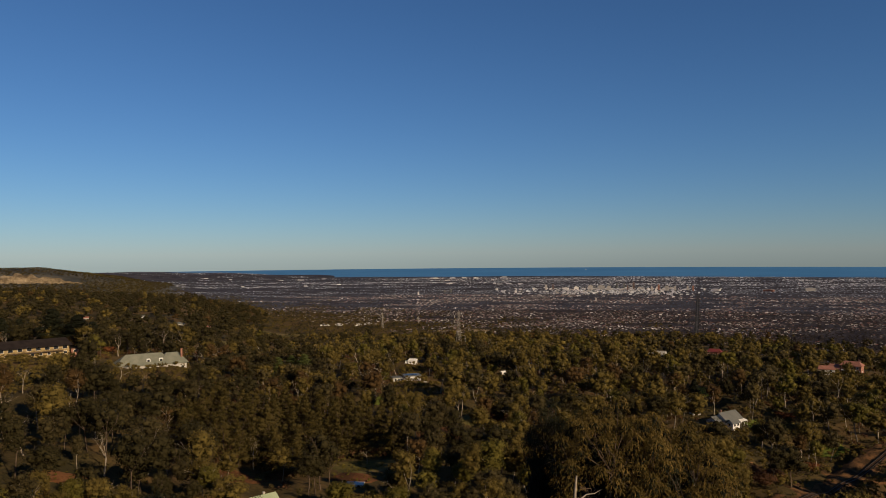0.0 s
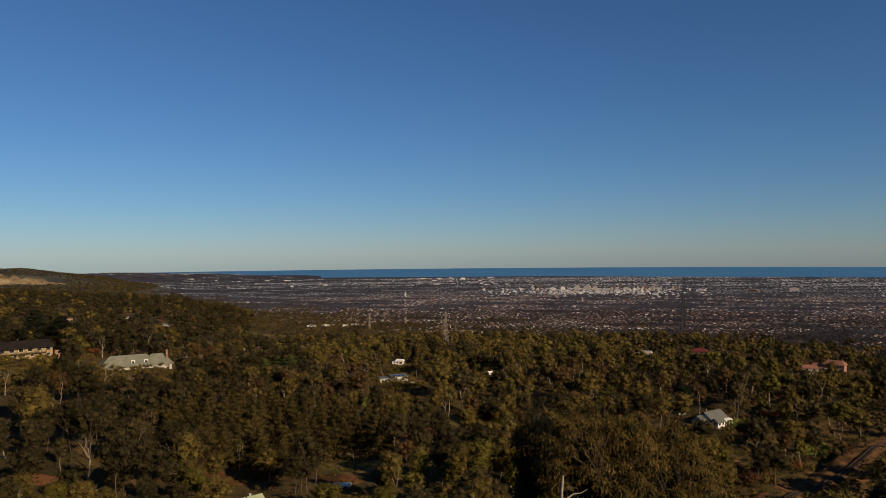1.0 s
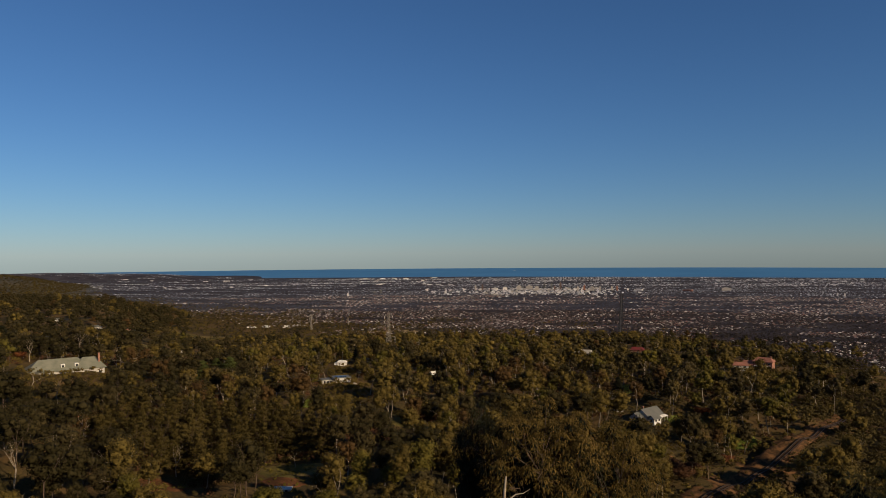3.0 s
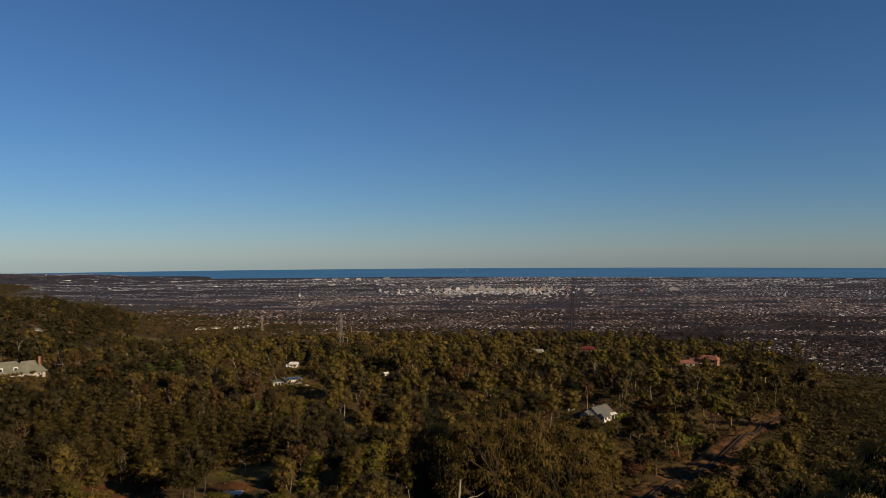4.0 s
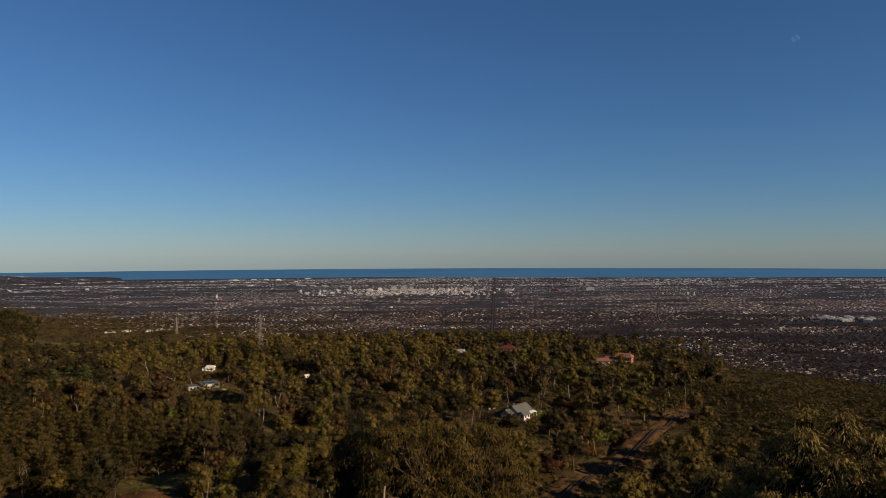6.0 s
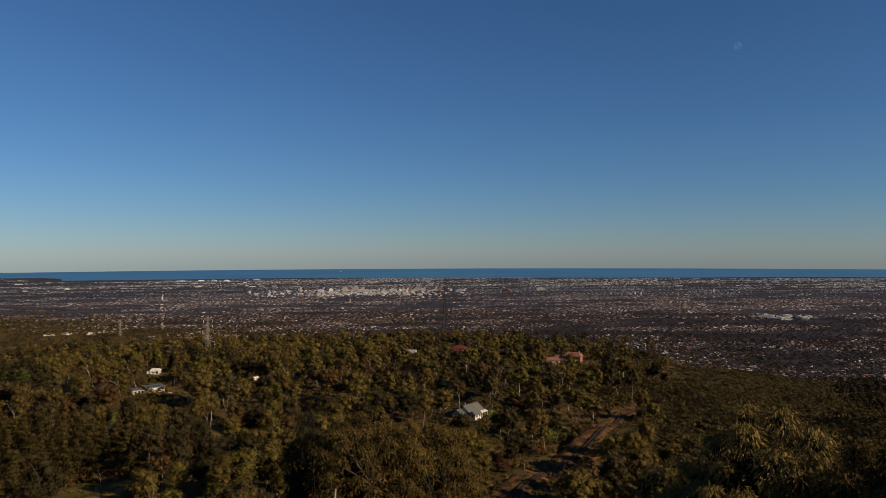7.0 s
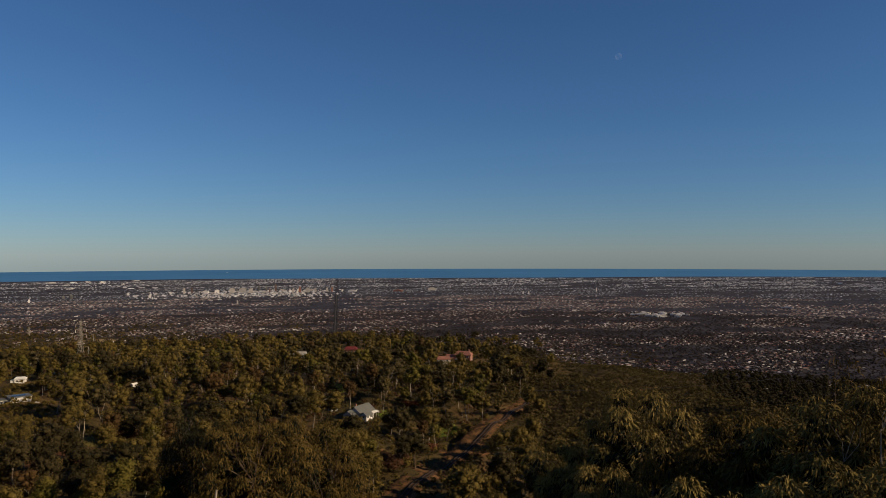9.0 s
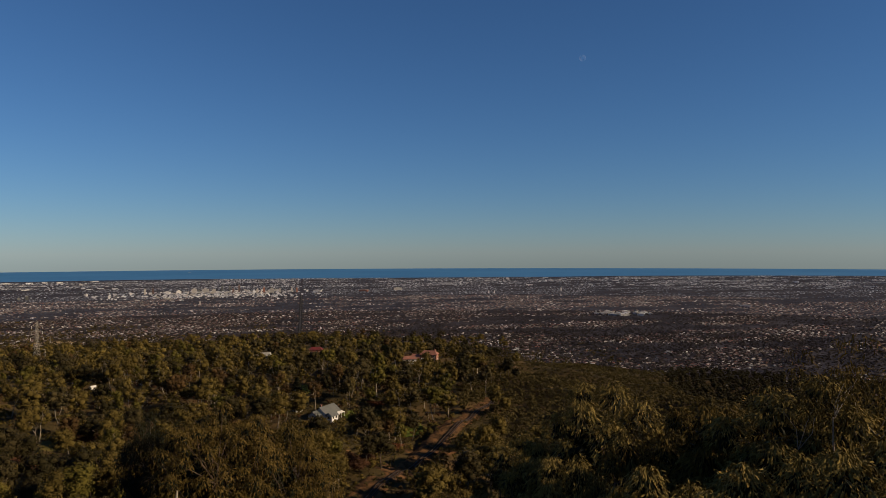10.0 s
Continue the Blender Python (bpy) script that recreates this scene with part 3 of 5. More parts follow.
BUSH = [crown(k + 100, 3, 36, 0.13, spread=0.5) for k in range(5)]
BUSH_FAR = [crown(k + 120, 2, 18, 0.19, spread=0.5) for k in range(5)]
STEM = [(*beams(limbs(k, 2, start=0.019), 3)[:1], np.zeros((0, 3), int), beams(limbs(k, 2, start=0.019), 3)[1]) for k in range(6)]


def wood(name, label, protos, material, place, rng, high, wide, bark=None, share=0.5):
    """A stand of trees too many to count, in one mesh, with its trunks as a part."""
    n = len(place)
    h = rng.uniform(*high, n)
    w = h * rng.uniform(*wide, n)
    place = place - (0, 0, 0.1)
    ob = mesh_part(name, merged(protos, place, rng.uniform(0, 6.28, n), h, w), material)
    tagged(ob, label, "trees", kind="stuff")
    if bark:
        k = rng.random(n) < share
        mesh_part("trunks", merged(STEM, place[k], rng.uniform(0, 6.28, k.sum()), h[k] * 1.02, w[k] * 0.9), bark, ob)
    return ob


def plant_hillside():
    scrubby = lambda p: (np.degrees(np.arctan2(-p[:, 0], p[:, 1])) < -19.5 + 2.5 * wave(p[:, 0], p[:, 1], 60, 17)) & (np.hypot(p[:, 0], p[:, 1]) > 300)
    pines = lambda p: np.hypot(p[:, 0] + 122, p[:, 1] - 248) < 44
    on_hill = lambda p: p[:, 2] > PLAIN_Z + 2.5
    for r0, r1, cell, gums, note in ((200, 330, 9.8, GUM_MID, "near"), (330, 520, 10.0, GUM_LOW, "middle"), (520, 1250, 12.0, GUM_FAR, "distant")):
        p, rng = scatter(cell, r0, r1, -58, 58, int(r0))
        p = p[on_hill(p) & ~scrubby(p) & ~(pines(p))]
        p = p[(np.hypot(p[:, 0], p[:, 1]) < 820) | (np.degrees(np.arctan2(-p[:, 0], p[:, 1])) > 24)]
        thick = wave(p[:, 0], p[:, 1], 90, 11)
        p = p[rng.random(len(p)) < 0.86 + 0.25 * thick]
        kind = wave(p[:, 0], p[:, 1], 70, 12) * 0.6 + rng.normal(size=len(p)) * 0.45 + (0.22 if r0 > 500 else 0.05) + np.interp(np.degrees(np.arctan2(-p[:, 0], p[:, 1])), (-2, 5, 20, 27, 32), (0, -0.22, -0.22, 0.45, 0.85))
        kind = np.where(rng.random(len(p)) < 0.04, 2.0, np.clip(kind, -9, 1.25))
        for low, top, name, label, mat_, bark in (
                (-9, -0.62, "yellow_green_woodland", "yellow-green young gums scattered over the " + note + " hillside", YELLOW, PALE_BARK),
                (-0.62, 0.25, "eucalyptus_woodland", "olive-brown gum trees covering the " + note + " hillside", GUM, PALE_BARK),
                (0.25, 0.62, "grey_green_woodland", "grey-green gum trees through the " + note + " woods", SAGE, PALE_BARK),
                (0.62, 1.3, "dark_woodland", "dark green trees mixed through the " + note + " woods", OLIVE, BROWN_BARK),
                (1.3, 9, "russet_woodland", "russet half-bare trees among the " + note + " woods", RUSSET, PALE_BARK)):
            q = p[(kind >= low) & (kind < top)]
            wood(name, label, gums, mat_, q, rng, ((10, 20) if r0 < 300 else (9, 19)) if r0 < 500 else (6, 17), (0.75, 1.1), bark if r0 < 500 else None, 0.75)
    p, rng = scatter(7.4, 190, 330, 18, 40, 77)
    wood("pine_woodland", "close stand of olive-green pines on the slope", PINE_HIGH, PINE, p[pines(p)], rng, (11, 17), (0.75, 1.0), BROWN_BARK, 0.9)
    p, rng = scatter(3.6, 190, 330, 16, 42, 76)
    p = p[(np.hypot(p[:, 0] + 122, p[:, 1] - 248) < 56) & (rng.random(len(p)) < 0.5)]
    wood("brushwood", "red-brown brush and bracken under the pines", BUSH, BRUSH, p, rng, (1.4, 4.2), (0.8, 1.3))
    p, rng = scatter(2.7, 300, 480, -47, -17.5, 78)
    wood("scrub", "low dense olive scrub covering the gully side", BUSH, SCRUB, p[on_hill(p)], rng, (1.4, 4.6), (0.8, 1.5))
    p, rng = scatter(3.7, 480, 760, -47, -17.5, 79)
    wood("scrub", "low dense olive scrub on the far spur", BUSH_FAR, SCRUB, p[on_hill(p)], rng, (1.8, 3.8), (1.1, 1.6))
    p, rng = scatter(6.6, 600, 2500, -30, 50, 86)
    pr, pb = np.hypot(p[:, 0], p[:, 1]), np.degrees(np.arctan2(-p[:, 0], p[:, 1]))
    p = p[(pr < wood_edge(pb) * (1.04 + 0.09 * wave(p[:, 0], p[:, 1], 160, 15) + 0.07 * rng.normal(size=len(p)))) & ~(on_hill(p) & (pr < 820)) & (p[:, 2] < PLAIN_Z + 30)]
    p = p[rng.random(len(p)) < (0.95 + 0.3 * wave(p[:, 0], p[:, 1], 110, 16)) * np.clip(1800 / np.hypot(p[:, 0], p[:, 1]), 0.4, 1)]
    half = rng.random(len(p)) < 0.6
    wood("foothill_woodland", "olive trees on the foothills above the suburbs", FOOTHILL, GUM, p[half], rng, (3.0, 6.0), (0.9, 1.5))
    wood("foothill_woodland", "dark trees on the foothills above the suburbs", FOOTHILL, OLIVE, p[~half], rng, (3.0, 6.5), (0.9, 1.5))
    p, rng = scatter(6.0, 430, 650, -56, -33.5, 85)
    p = p[p[:, 2] < PLAIN_Z + 14]
    wood("gully_woodland", "dark dense trees in the shaded gully below the spur", GUM_FAR, OLIVE, p, rng, (5, 9), (0.9, 1.3))
    p, rng = scatter(3.4, 60, 330, -60, 58, 80)
    p = p[rng.random(len(p)) < 0.45]
    wood("undergrowth", "low bushes and saplings under the gum trees", BUSH, SCRUB, p, rng, (1.2, 3.0), (0.8, 1.3))
    p, rng = scatter(4.4, 330, 600, -20, 50, 75)
    p = p[rng.random(len(p)) < 0.72]
    half = wave(p[:, 0], p[:, 1], 40, 29) > 0.2
    wood("undergrowth", "olive bushes and saplings between the trees", BUSH, GUM, p[~half], rng, (1.4, 4.2), (0.8, 1.3))
    wood("brushwood", "red-brown brush between the trees", BUSH, BRUSH, p[half], rng, (1.4, 3.6), (0.8, 1.3))
    p, rng = scatter(3.0, 150, 620, -22, 52, 83, True)
    pr, pb = np.hypot(p[:, 0], p[:, 1]), np.degrees(np.arctan2(-p[:, 0], p[:, 1]))
    open_ = np.zeros(len(p), bool)
    for cb, cr, half, front in OUTLOOK[:14]:
        open_ |= (np.abs(np.radians(pb - cb)) * cr < half) & (pr < cr - 9) & (pr > cr - front)
    p = p[open_ & (rng.random(len(p)) < 0.75)]
    wood("garden_shrubs", "low garden shrubs and hedges below the houses", BUSH, GUM, p, rng, (1.4, 4.0), (0.9, 1.4))
    p, rng = scatter(3.3, 335, 425, -13.5, -2.5, 87, True)
    for cb, cr, rad in ((-6.75, 342, 11), (-4.63, 356, 4), (-9.6, 350, 6), (-5.6, 398, 6), (-13.4, 332, 6)):
        cx, cy, _ = spot(cb, cr)
        p = p[np.hypot(p[:, 0] - cx, p[:, 1] - cy) > rad]
    p = p[rng.random(len(p)) < 0.6]
    wood("garden_shrubs", "low olive shrubs on the bank behind the grey house", BUSH, SCRUB, p, rng, (1.2, 4.2), (0.8, 1.4))
    p, rng = scatter(2.4, 190, 520, -22, 48, 82, True)
    near = np.zeros(len(p), bool)
    for cb, cr, rad in CLEAR[:13]:
        cx, cy, _ = spot(cb, cr)
        near |= np.hypot(p[:, 0] - cx, p[:, 1] - cy) < rad * 1.7
    p = p[near & (rng.random(len(p)) < 0.5)]
    beside = [np.array(TRACK[k]) * (1 - t) + np.array(TRACK[k + 1]) * t + rng.normal(size=2) * 4.8 for k in range(len(TRACK) - 1) for t in rng.random(130)]
    beside = np.array([q for q in beside if min(np.linalg.norm(q - (np.array(TRACK[k]) * (1 - t) + np.array(TRACK[k + 1]) * t)) for k in range(len(TRACK) - 1) for t in np.linspace(0, 1, 20)) > 2.0])
    lower = np.degrees(np.arctan2(-beside[:, 0], beside[:, 1])) < np.interp(np.hypot(beside[:, 0], beside[:, 1]), [r for b, r in TRACK_LINE], [b for b, r in TRACK_LINE])
    beside = beside[lower | (rng.random(len(beside)) < 0.2)]
    bushes = np.stack([beside[:, 0], beside[:, 1], height(beside[:, 0], beside[:, 1])], 1)
    wood("railway_scrub", "bushes growing along the railway cutting", BUSH, SCRUB, bushes, rng, (1.0, 2.6), (0.9, 1.4))
    q, rng2 = scatter(2.9, 215, 345, -19.0, -6.5, 88, True)
    away = np.min([np.hypot(q[:, 0] - (xa + t * (xb - xa)), q[:, 1] - (ya + t * (yb - ya))) for (xa, ya), (xb, yb) in zip(TRACK[:-1], TRACK[1:]) for t in np.linspace(0, 1, 14)], axis=0)
    upper = np.degrees(np.arctan2(-q[:, 0], q[:, 1])) > np.interp(np.hypot(q[:, 0], q[:, 1]), [r for b, r in TRACK_LINE], [b for b, r in TRACK_LINE])
    earth = upper & (away < 13 + 5 * wave(q[:, 0], q[:, 1], 30, 33))
    tall = q[(away > 7) & (rng2.random(len(q)) < 0.3)]
    wood("bank_scrub", "taller olive bushes along the rim of the cutting", BUSH, GUM, tall, rng2, (1.6, 4.4), (0.8, 1.3))
    q = q[(away > 3.6) & (rng2.random(len(q)) < 0.58 + 0.3 * wave(q[:, 0], q[:, 1], 25, 18) - 0.06 * earth)]
    half = wave(q[:, 0], q[:, 1], 30, 19) > 0
    wood("bracken", "russet brown bushes on the banks of the cutting", BUSH, RUSSET, q[half], rng2, (0.7, 2.3), (0.9, 1.5))
    wood("bank_scrub", "olive bushes on the banks of the cutting", BUSH, SCRUB, q[~half], rng2, (0.7, 2.4), (0.9, 1.5))
    wood("shrubs", "small shrubs and tussocks scattered over the clearings", BUSH_FAR, YELLOW, p, rng, (0.4, 1.6), (1.0, 1.6))
    p, rng = scatter(11, 1250, 2800, 34, 52, 81)
    qr, qb = np.hypot(p[:, 0], p[:, 1]), np.degrees(np.arctan2(-p[:, 0], p[:, 1]))
    p = p[(p[:, 2] > PLAIN_Z + 6) & ~((qb > 41.4) & (qr > 2180) & (qr < 2300))]
    wood("hill_woodland", "dark trees on the distant coastal hills", [crown(k + 130, 1, 8, 0.24, spread=0.3) for k in range(4)], SCRUB, p, rng, (4, 7), (1.8, 2.8))


plant_hillside()


def make_tree(seed, crowns, material, bark, name, label, lean=0.25):
    """One tree with a trunk and a crown, one unit high, to be copied."""
    ob = thing(name, Matrix(), label, "tree", "trees on the near slope")
    mesh_part("trunk", beam_mesh(limbs(seed, 2, lean), 6, True), bark, ob)
    v, t, q = crowns
    mesh_part("crown", solid(v, t, q, smooth=True), material, ob)
    return ob


def sized(ob, place, high, wide, turn):
    """A copy of a unit-high tree at a place, with its own height and width."""
    c = copy_thing(ob, Matrix.Translation(place) @ Matrix.Rotation(turn, 4, "Z"))
    c.scale = (wide, wide, high)
    return c


def plant_near_slope():
    kinds = [(make_tree(200 + k, crown(220 + k, 24, 3000, 0.0185, spread=0.34, rise=(0.7, 0.66, 0.6)[k % 3], lump=(0.095, 0.16)), (GUM, YELLOW, OLIVE, GUM, SAGE, RUSSET)[k], (PALE_BARK, PALE_BARK, BROWN_BARK)[k % 3], "gum_tree",
                        ("olive-brown gum tree with pale trunk", "tall olive gum tree with pale limbs", "dense dark green tree on the slope",
                         "spreading gum tree with pale limbs", "dark rounded tree with pale trunk on the slope", "russet half-bare tree on the slope")[k])) for k in range(6)]
    # near-black leaf colour stands in for a shadow over these trees
    shady = make_tree(230, crown(231, 24, 3000, 0.0185, spread=0.36, rise=0.62, lump=(0.1, 0.17)), CONIFER_AND_SHADE, BROWN_BARK, "gum_tree", "dense tree low on the near slope, coloured near black as if in shadow")
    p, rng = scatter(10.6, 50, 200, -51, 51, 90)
    # places of the trees painted dark in lieu of the shadow on the left
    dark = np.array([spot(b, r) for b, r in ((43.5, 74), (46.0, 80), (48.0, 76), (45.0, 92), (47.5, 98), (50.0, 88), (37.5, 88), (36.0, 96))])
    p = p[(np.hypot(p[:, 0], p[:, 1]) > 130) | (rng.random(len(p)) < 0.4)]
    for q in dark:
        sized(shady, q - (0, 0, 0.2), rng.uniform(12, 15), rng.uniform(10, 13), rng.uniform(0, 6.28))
    for q in p:
        h = rng.uniform(7.5, 13)
        sized(kinds[int(rng.choice(6, p=(0.26, 0.22, 0.16, 0.16, 0.12, 0.08)))], q - (0, 0, 0.2), h, h * rng.uniform(0.8, 1.2), rng.uniform(0, 6.28))
    for k in (*kinds, shady):
        for c in (*k.children, k):
            bpy.data.objects.remove(c)


plant_near_slope()


# ---------------------------------------------------------------- the gum trees close to the lookout
def gum_leaves(domes, reach, seed, per, length, broad=0.075, rise=0.8, stray=0.28):
    """Long sickle leaves hung over round tufts: they spring outwards, bend over and droop."""
    rng = np.random.default_rng(seed)
    domes, reach = np.repeat(domes, per, 0), np.repeat(reach, per, 0)
    n = len(domes)
    u = rng.normal(size=(n, 3)) + (0, 0, rise)
    u /= np.linalg.norm(u, axis=1, keepdims=True)
    p = domes + u * reach * rng.uniform(0.45, 1.0, (n, 1)) ** 0.6 * (1, 1, 0.9)
    d = u * (0.75, 0.75, 0.2) + rng.normal(size=(n, 3)) * stray - (0, 0, 0.62)
    d /= np.linalg.norm(d, axis=1, keepdims=True)
    s = np.cross(d, u + rng.normal(size=(n, 3)) * 0.4)
    s /= np.linalg.norm(s, axis=1, keepdims=True)
    L = length * rng.uniform(0.6, 1.4, (n, 1))
    up = np.cross(s, d)
    up *= np.sign(np.sum(up * u, axis=1, keepdims=True))
    arch = up * L * rng.uniform(0.08, 0.26, (n, 1)) + s * L * rng.uniform(-0.1, 0.1, (n, 1))
    w = L * broad
    a, b = p + d * L * 0.33 + arch * 0.85, p + d * L * 0.68 + arch * 0.85
    v = np.stack([p, a - s * w, a + s * w, b - s * w * 0.85, b + s * w * 0.85, p + d * L], 1).reshape(-1, 3)
    o = (np.arange(n) * 6)[:, None]
    return v, np.concatenate([o + (0, 1, 2), o + (1, 3, 2), o + (2, 3, 4), o + (3, 5, 4)])


def big_gum(seed, high, wide, deep, domes, per, label, leaf=0.17, dome=(0.42, 0.72), leaf_mat=None, open_=False):
    """A gum tree close by: pale trunk, limbs and twigs, inner foliage coloured black for shade, and tufts of hanging
    leaves. Real size, to be copied.
    """
    rng = np.random.default_rng(seed)
    ob = thing("gum_tree", Matrix(), label, "tree", "gum trees at the lookout")
    mid, semi = np.array((0, 0, high - deep / 2)), np.array((wide / 2, wide / 2, deep / 2))
    if open_:                                    # slight crooked stems that fork near the top, with sparse leaves round the ends
        rows, tips = [], []
        for lean, tall, thick in ((0.1, 0.0, 0.028), (-0.55, 0.25, 0.022), (0.65, 0.5, 0.018)):
            end = np.array((lean, rng.uniform(-0.2, 0.2), high - 0.75 - tall))
            path = [np.array((lean * 0.15 * min(k, 1), 0, (high - 2.2) * k)) for k in (0, 1)] + [end * (t, t, 1) - (0, 0, (1.45 - tall) * (1 - t)) + rng.normal(size=3) * 0.05 for t in (0.45, 0.75, 1)]
            rows += [(*a, *b, thick * (1 - 0.16 * k), thick * (0.84 - 0.16 * k)) for k, (a, b) in enumerate(zip(path[:-1], path[1:]))]
            for _ in range(3):
                side = end + np.array((rng.uniform(-0.4, 0.4), rng.uniform(-0.4, 0.4), rng.uniform(0.35, 0.75)))
                m = (end + side) / 2 + rng.normal(size=3) * 0.07
                rows += [(*end, *m, thick * 0.35, thick * 0.25), (*m, *side, thick * 0.25, thick * 0.12)]
                tips += [side, m + rng.normal(size=3) * 0.15, side + rng.normal(size=3) * 0.3, side + rng.normal(size=3) * 0.35]
        tips = np.array(tips)
        size = rng.uniform(*dome, (len(tips), 1))
    else:
        tips, size = [], []
        for _ in range(4000):                        # tufts keep apart from one another over an uneven crown
            d = rng.normal(size=3) + (0, 0, 0.25)
            d /= np.linalg.norm(d)
            lobe = 0.86 + 0.14 * math.sin(3 * math.atan2(d[1], d[0]) + seed) + 0.1 * math.sin(5 * d[2] + seed)
            q, r = mid + d * semi * lobe * rng.uniform(0.62, 0.9), rng.uniform(*dome)
            if d[2] > -0.75 and all(np.linalg.norm(q - t) > 0.8 * (r + e) for t, e in zip(tips, size)):
                tips.append(q), size.append(r)
            if len(tips) >= domes:
                break
        tips, size = np.array(tips), np.array(size)[:, None]
        stout = high / 12
        fork = np.array([rng.normal() * 0.2, rng.normal() * 0.2, high - deep * 0.95])
        rows = [(0, 0, -0.4, *(fork * (0.4, 0.4, 0.55)), 0.15 * stout, 0.13 * stout), (*(fork * (0.4, 0.4, 0.55)), *fork, 0.13 * stout, 0.10 * stout)]
        twigs, arms = [], []
        for a in np.arange(6) * 1.05 + rng.uniform(-0.3, 0.3, 6):
            end = mid + np.array((math.cos(a), math.sin(a), rng.uniform(-0.2, 0.7))) * semi * 0.5
            m = (fork + end) / 2 + rng.normal(size=3) * 0.18
            rows.append((*fork, *m, 0.06 * stout, 0.042 * stout)), rows.append((*m, *end, 0.042 * stout, 0.018 * stout))
            arms += [m, end]
        arms = np.array(arms)
        for t in tips:
            k = int(np.argmin(np.linalg.norm(arms - t, axis=1)))
            m = arms[k] * 0.45 + t * 0.55 + rng.normal(size=3) * 0.15
            twigs.append((*arms[k], *m, 0.022, 0.015)), twigs.append((*m, *t, 0.015, 0.006))
    mesh_part("trunk", beam_mesh(rows, 6, True), PALE_BARK, ob, "pale smooth trunk and limbs")
    if open_:
        tagged(mesh_part("crown", solid(*gum_leaves(tips, size, seed + 1, per, leaf)), leaf_mat, ob, "sparse brown leaves"), kind="stuff")
        return ob
    tagged(mesh_part("fine_branching", beam_mesh(twigs, 4, True), BROWN_BARK, ob), kind="stuff")
    tagged(mesh_part("crown", solid(*gum_leaves(tips, size, seed + 1, per, leaf, broad=0.085)), leaf_mat or LEAF, ob, "olive tufts of long hanging leaves"), kind="stuff")
    n = 5200                                     # a dense mass of leaves fills the crown, its shade put into the colour
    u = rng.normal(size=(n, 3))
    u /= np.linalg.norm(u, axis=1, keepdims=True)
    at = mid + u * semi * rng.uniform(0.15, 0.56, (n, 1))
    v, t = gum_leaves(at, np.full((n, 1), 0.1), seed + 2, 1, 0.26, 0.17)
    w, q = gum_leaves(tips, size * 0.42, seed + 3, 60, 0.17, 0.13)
    tagged(mesh_part("inner_foliage", solid(np.concatenate([v, w]), np.concatenate([t, q + len(v)])), CONIFER_AND_SHADE, ob, "inner foliage coloured near black for the crown's shade"), kind="stuff")
    return ob


def plant_lookout():
    protos = [big_gum(300, 14, 6.4, 6.6, 230, 210, "tall gum tree with pale limbs and hanging olive leaves", 0.14, (0.34, 0.58), BROWN_LEAF),
              big_gum(310, 12, 4.4, 5.0, 46, 420, "gum tree with dense tufts of sickle leaves", 0.14, (0.42, 0.72)),
              big_gum(320, 12, 3.6, 4.2, 44, 420, "leafy gum tree with long drooping leaves", 0.13, (0.34, 0.56)),
              big_gum(330, 12, 3.4, 5.5, 34, 75, "thin open gum tree with bare pale twigs", 0.10, (0.2, 0.42), BROWN_LEAF, True),
              big_gum(340, 12, 4.6, 5.2, 56, 360, "brown-leaved gum tree with drooping tufts", 0.14, (0.36, 0.6), BROWN_LEAF),
              # last one: added tree whose black leaves paint the tall gum's shaded side
              big_gum(350, 14, 6.0, 6.8, 150, 210, "dense gum tree coloured near black for its neighbour's shaded side", 0.15, (0.4, 0.64), CONIFER_AND_SHADE)]
    rng = np.random.default_rng(5)
    # bearing, distance, depth of the top below the lookout, which, stretch of the width
    for b, r, top, k, w in ((5.9, 28.5, 5.5, 5, 0.62), (1.8, 25.5, 4.8, 0, 0.8), (-1.8, 26, 5.3, 0, 0.8), (-5.0, 27, 6.9, 0, 0.66),
                            (-16.5, 24, 7.2, 4, 0.75), (-19.8, 20, 6.6, 1, 0.6), (-23.4, 20, 4.7, 1, 0.85), (-28.2, 19, 3.0, 1, 0.95), (-25.6, 14, 3.6, 1, 0.62), (-31.4, 16, 3.3, 4, 0.7),
                            (-36.8, 15, 2.15, 4, 0.85), (-33.4, 10.5, 2.75, 2, 0.72), (-40.2, 14, 2.1, 4, 0.8), (-43.4, 13, 1.75, 2, 0.95), (-41.2, 9.5, 2.2, 2, 0.75),
                            (-47.6, 9.2, 1.9, 2, 0.85), (-45.0, 12.5, 1.55, 3, 0.9), (-37.4, 9.0, 3.2, 2, 0.7), (-29.6, 12, 3.6, 1, 0.55), (-49.5, 14, 1.7, 4, 0.8)):
        x, y, z = spot(b, r)
        c = copy_thing(protos[k], Matrix.Translation((x, y, z - 0.1)) @ Matrix.Rotation(rng.uniform(0, 6.28), 4, "Z"))
        c.scale = (w, w, (150 - top - z) / (14, 12, 12, 12, 12, 14)[k] * 1.0)
    for k in protos:
        for c in (*k.children, k):
            bpy.data.objects.remove(c)


plant_lookout()


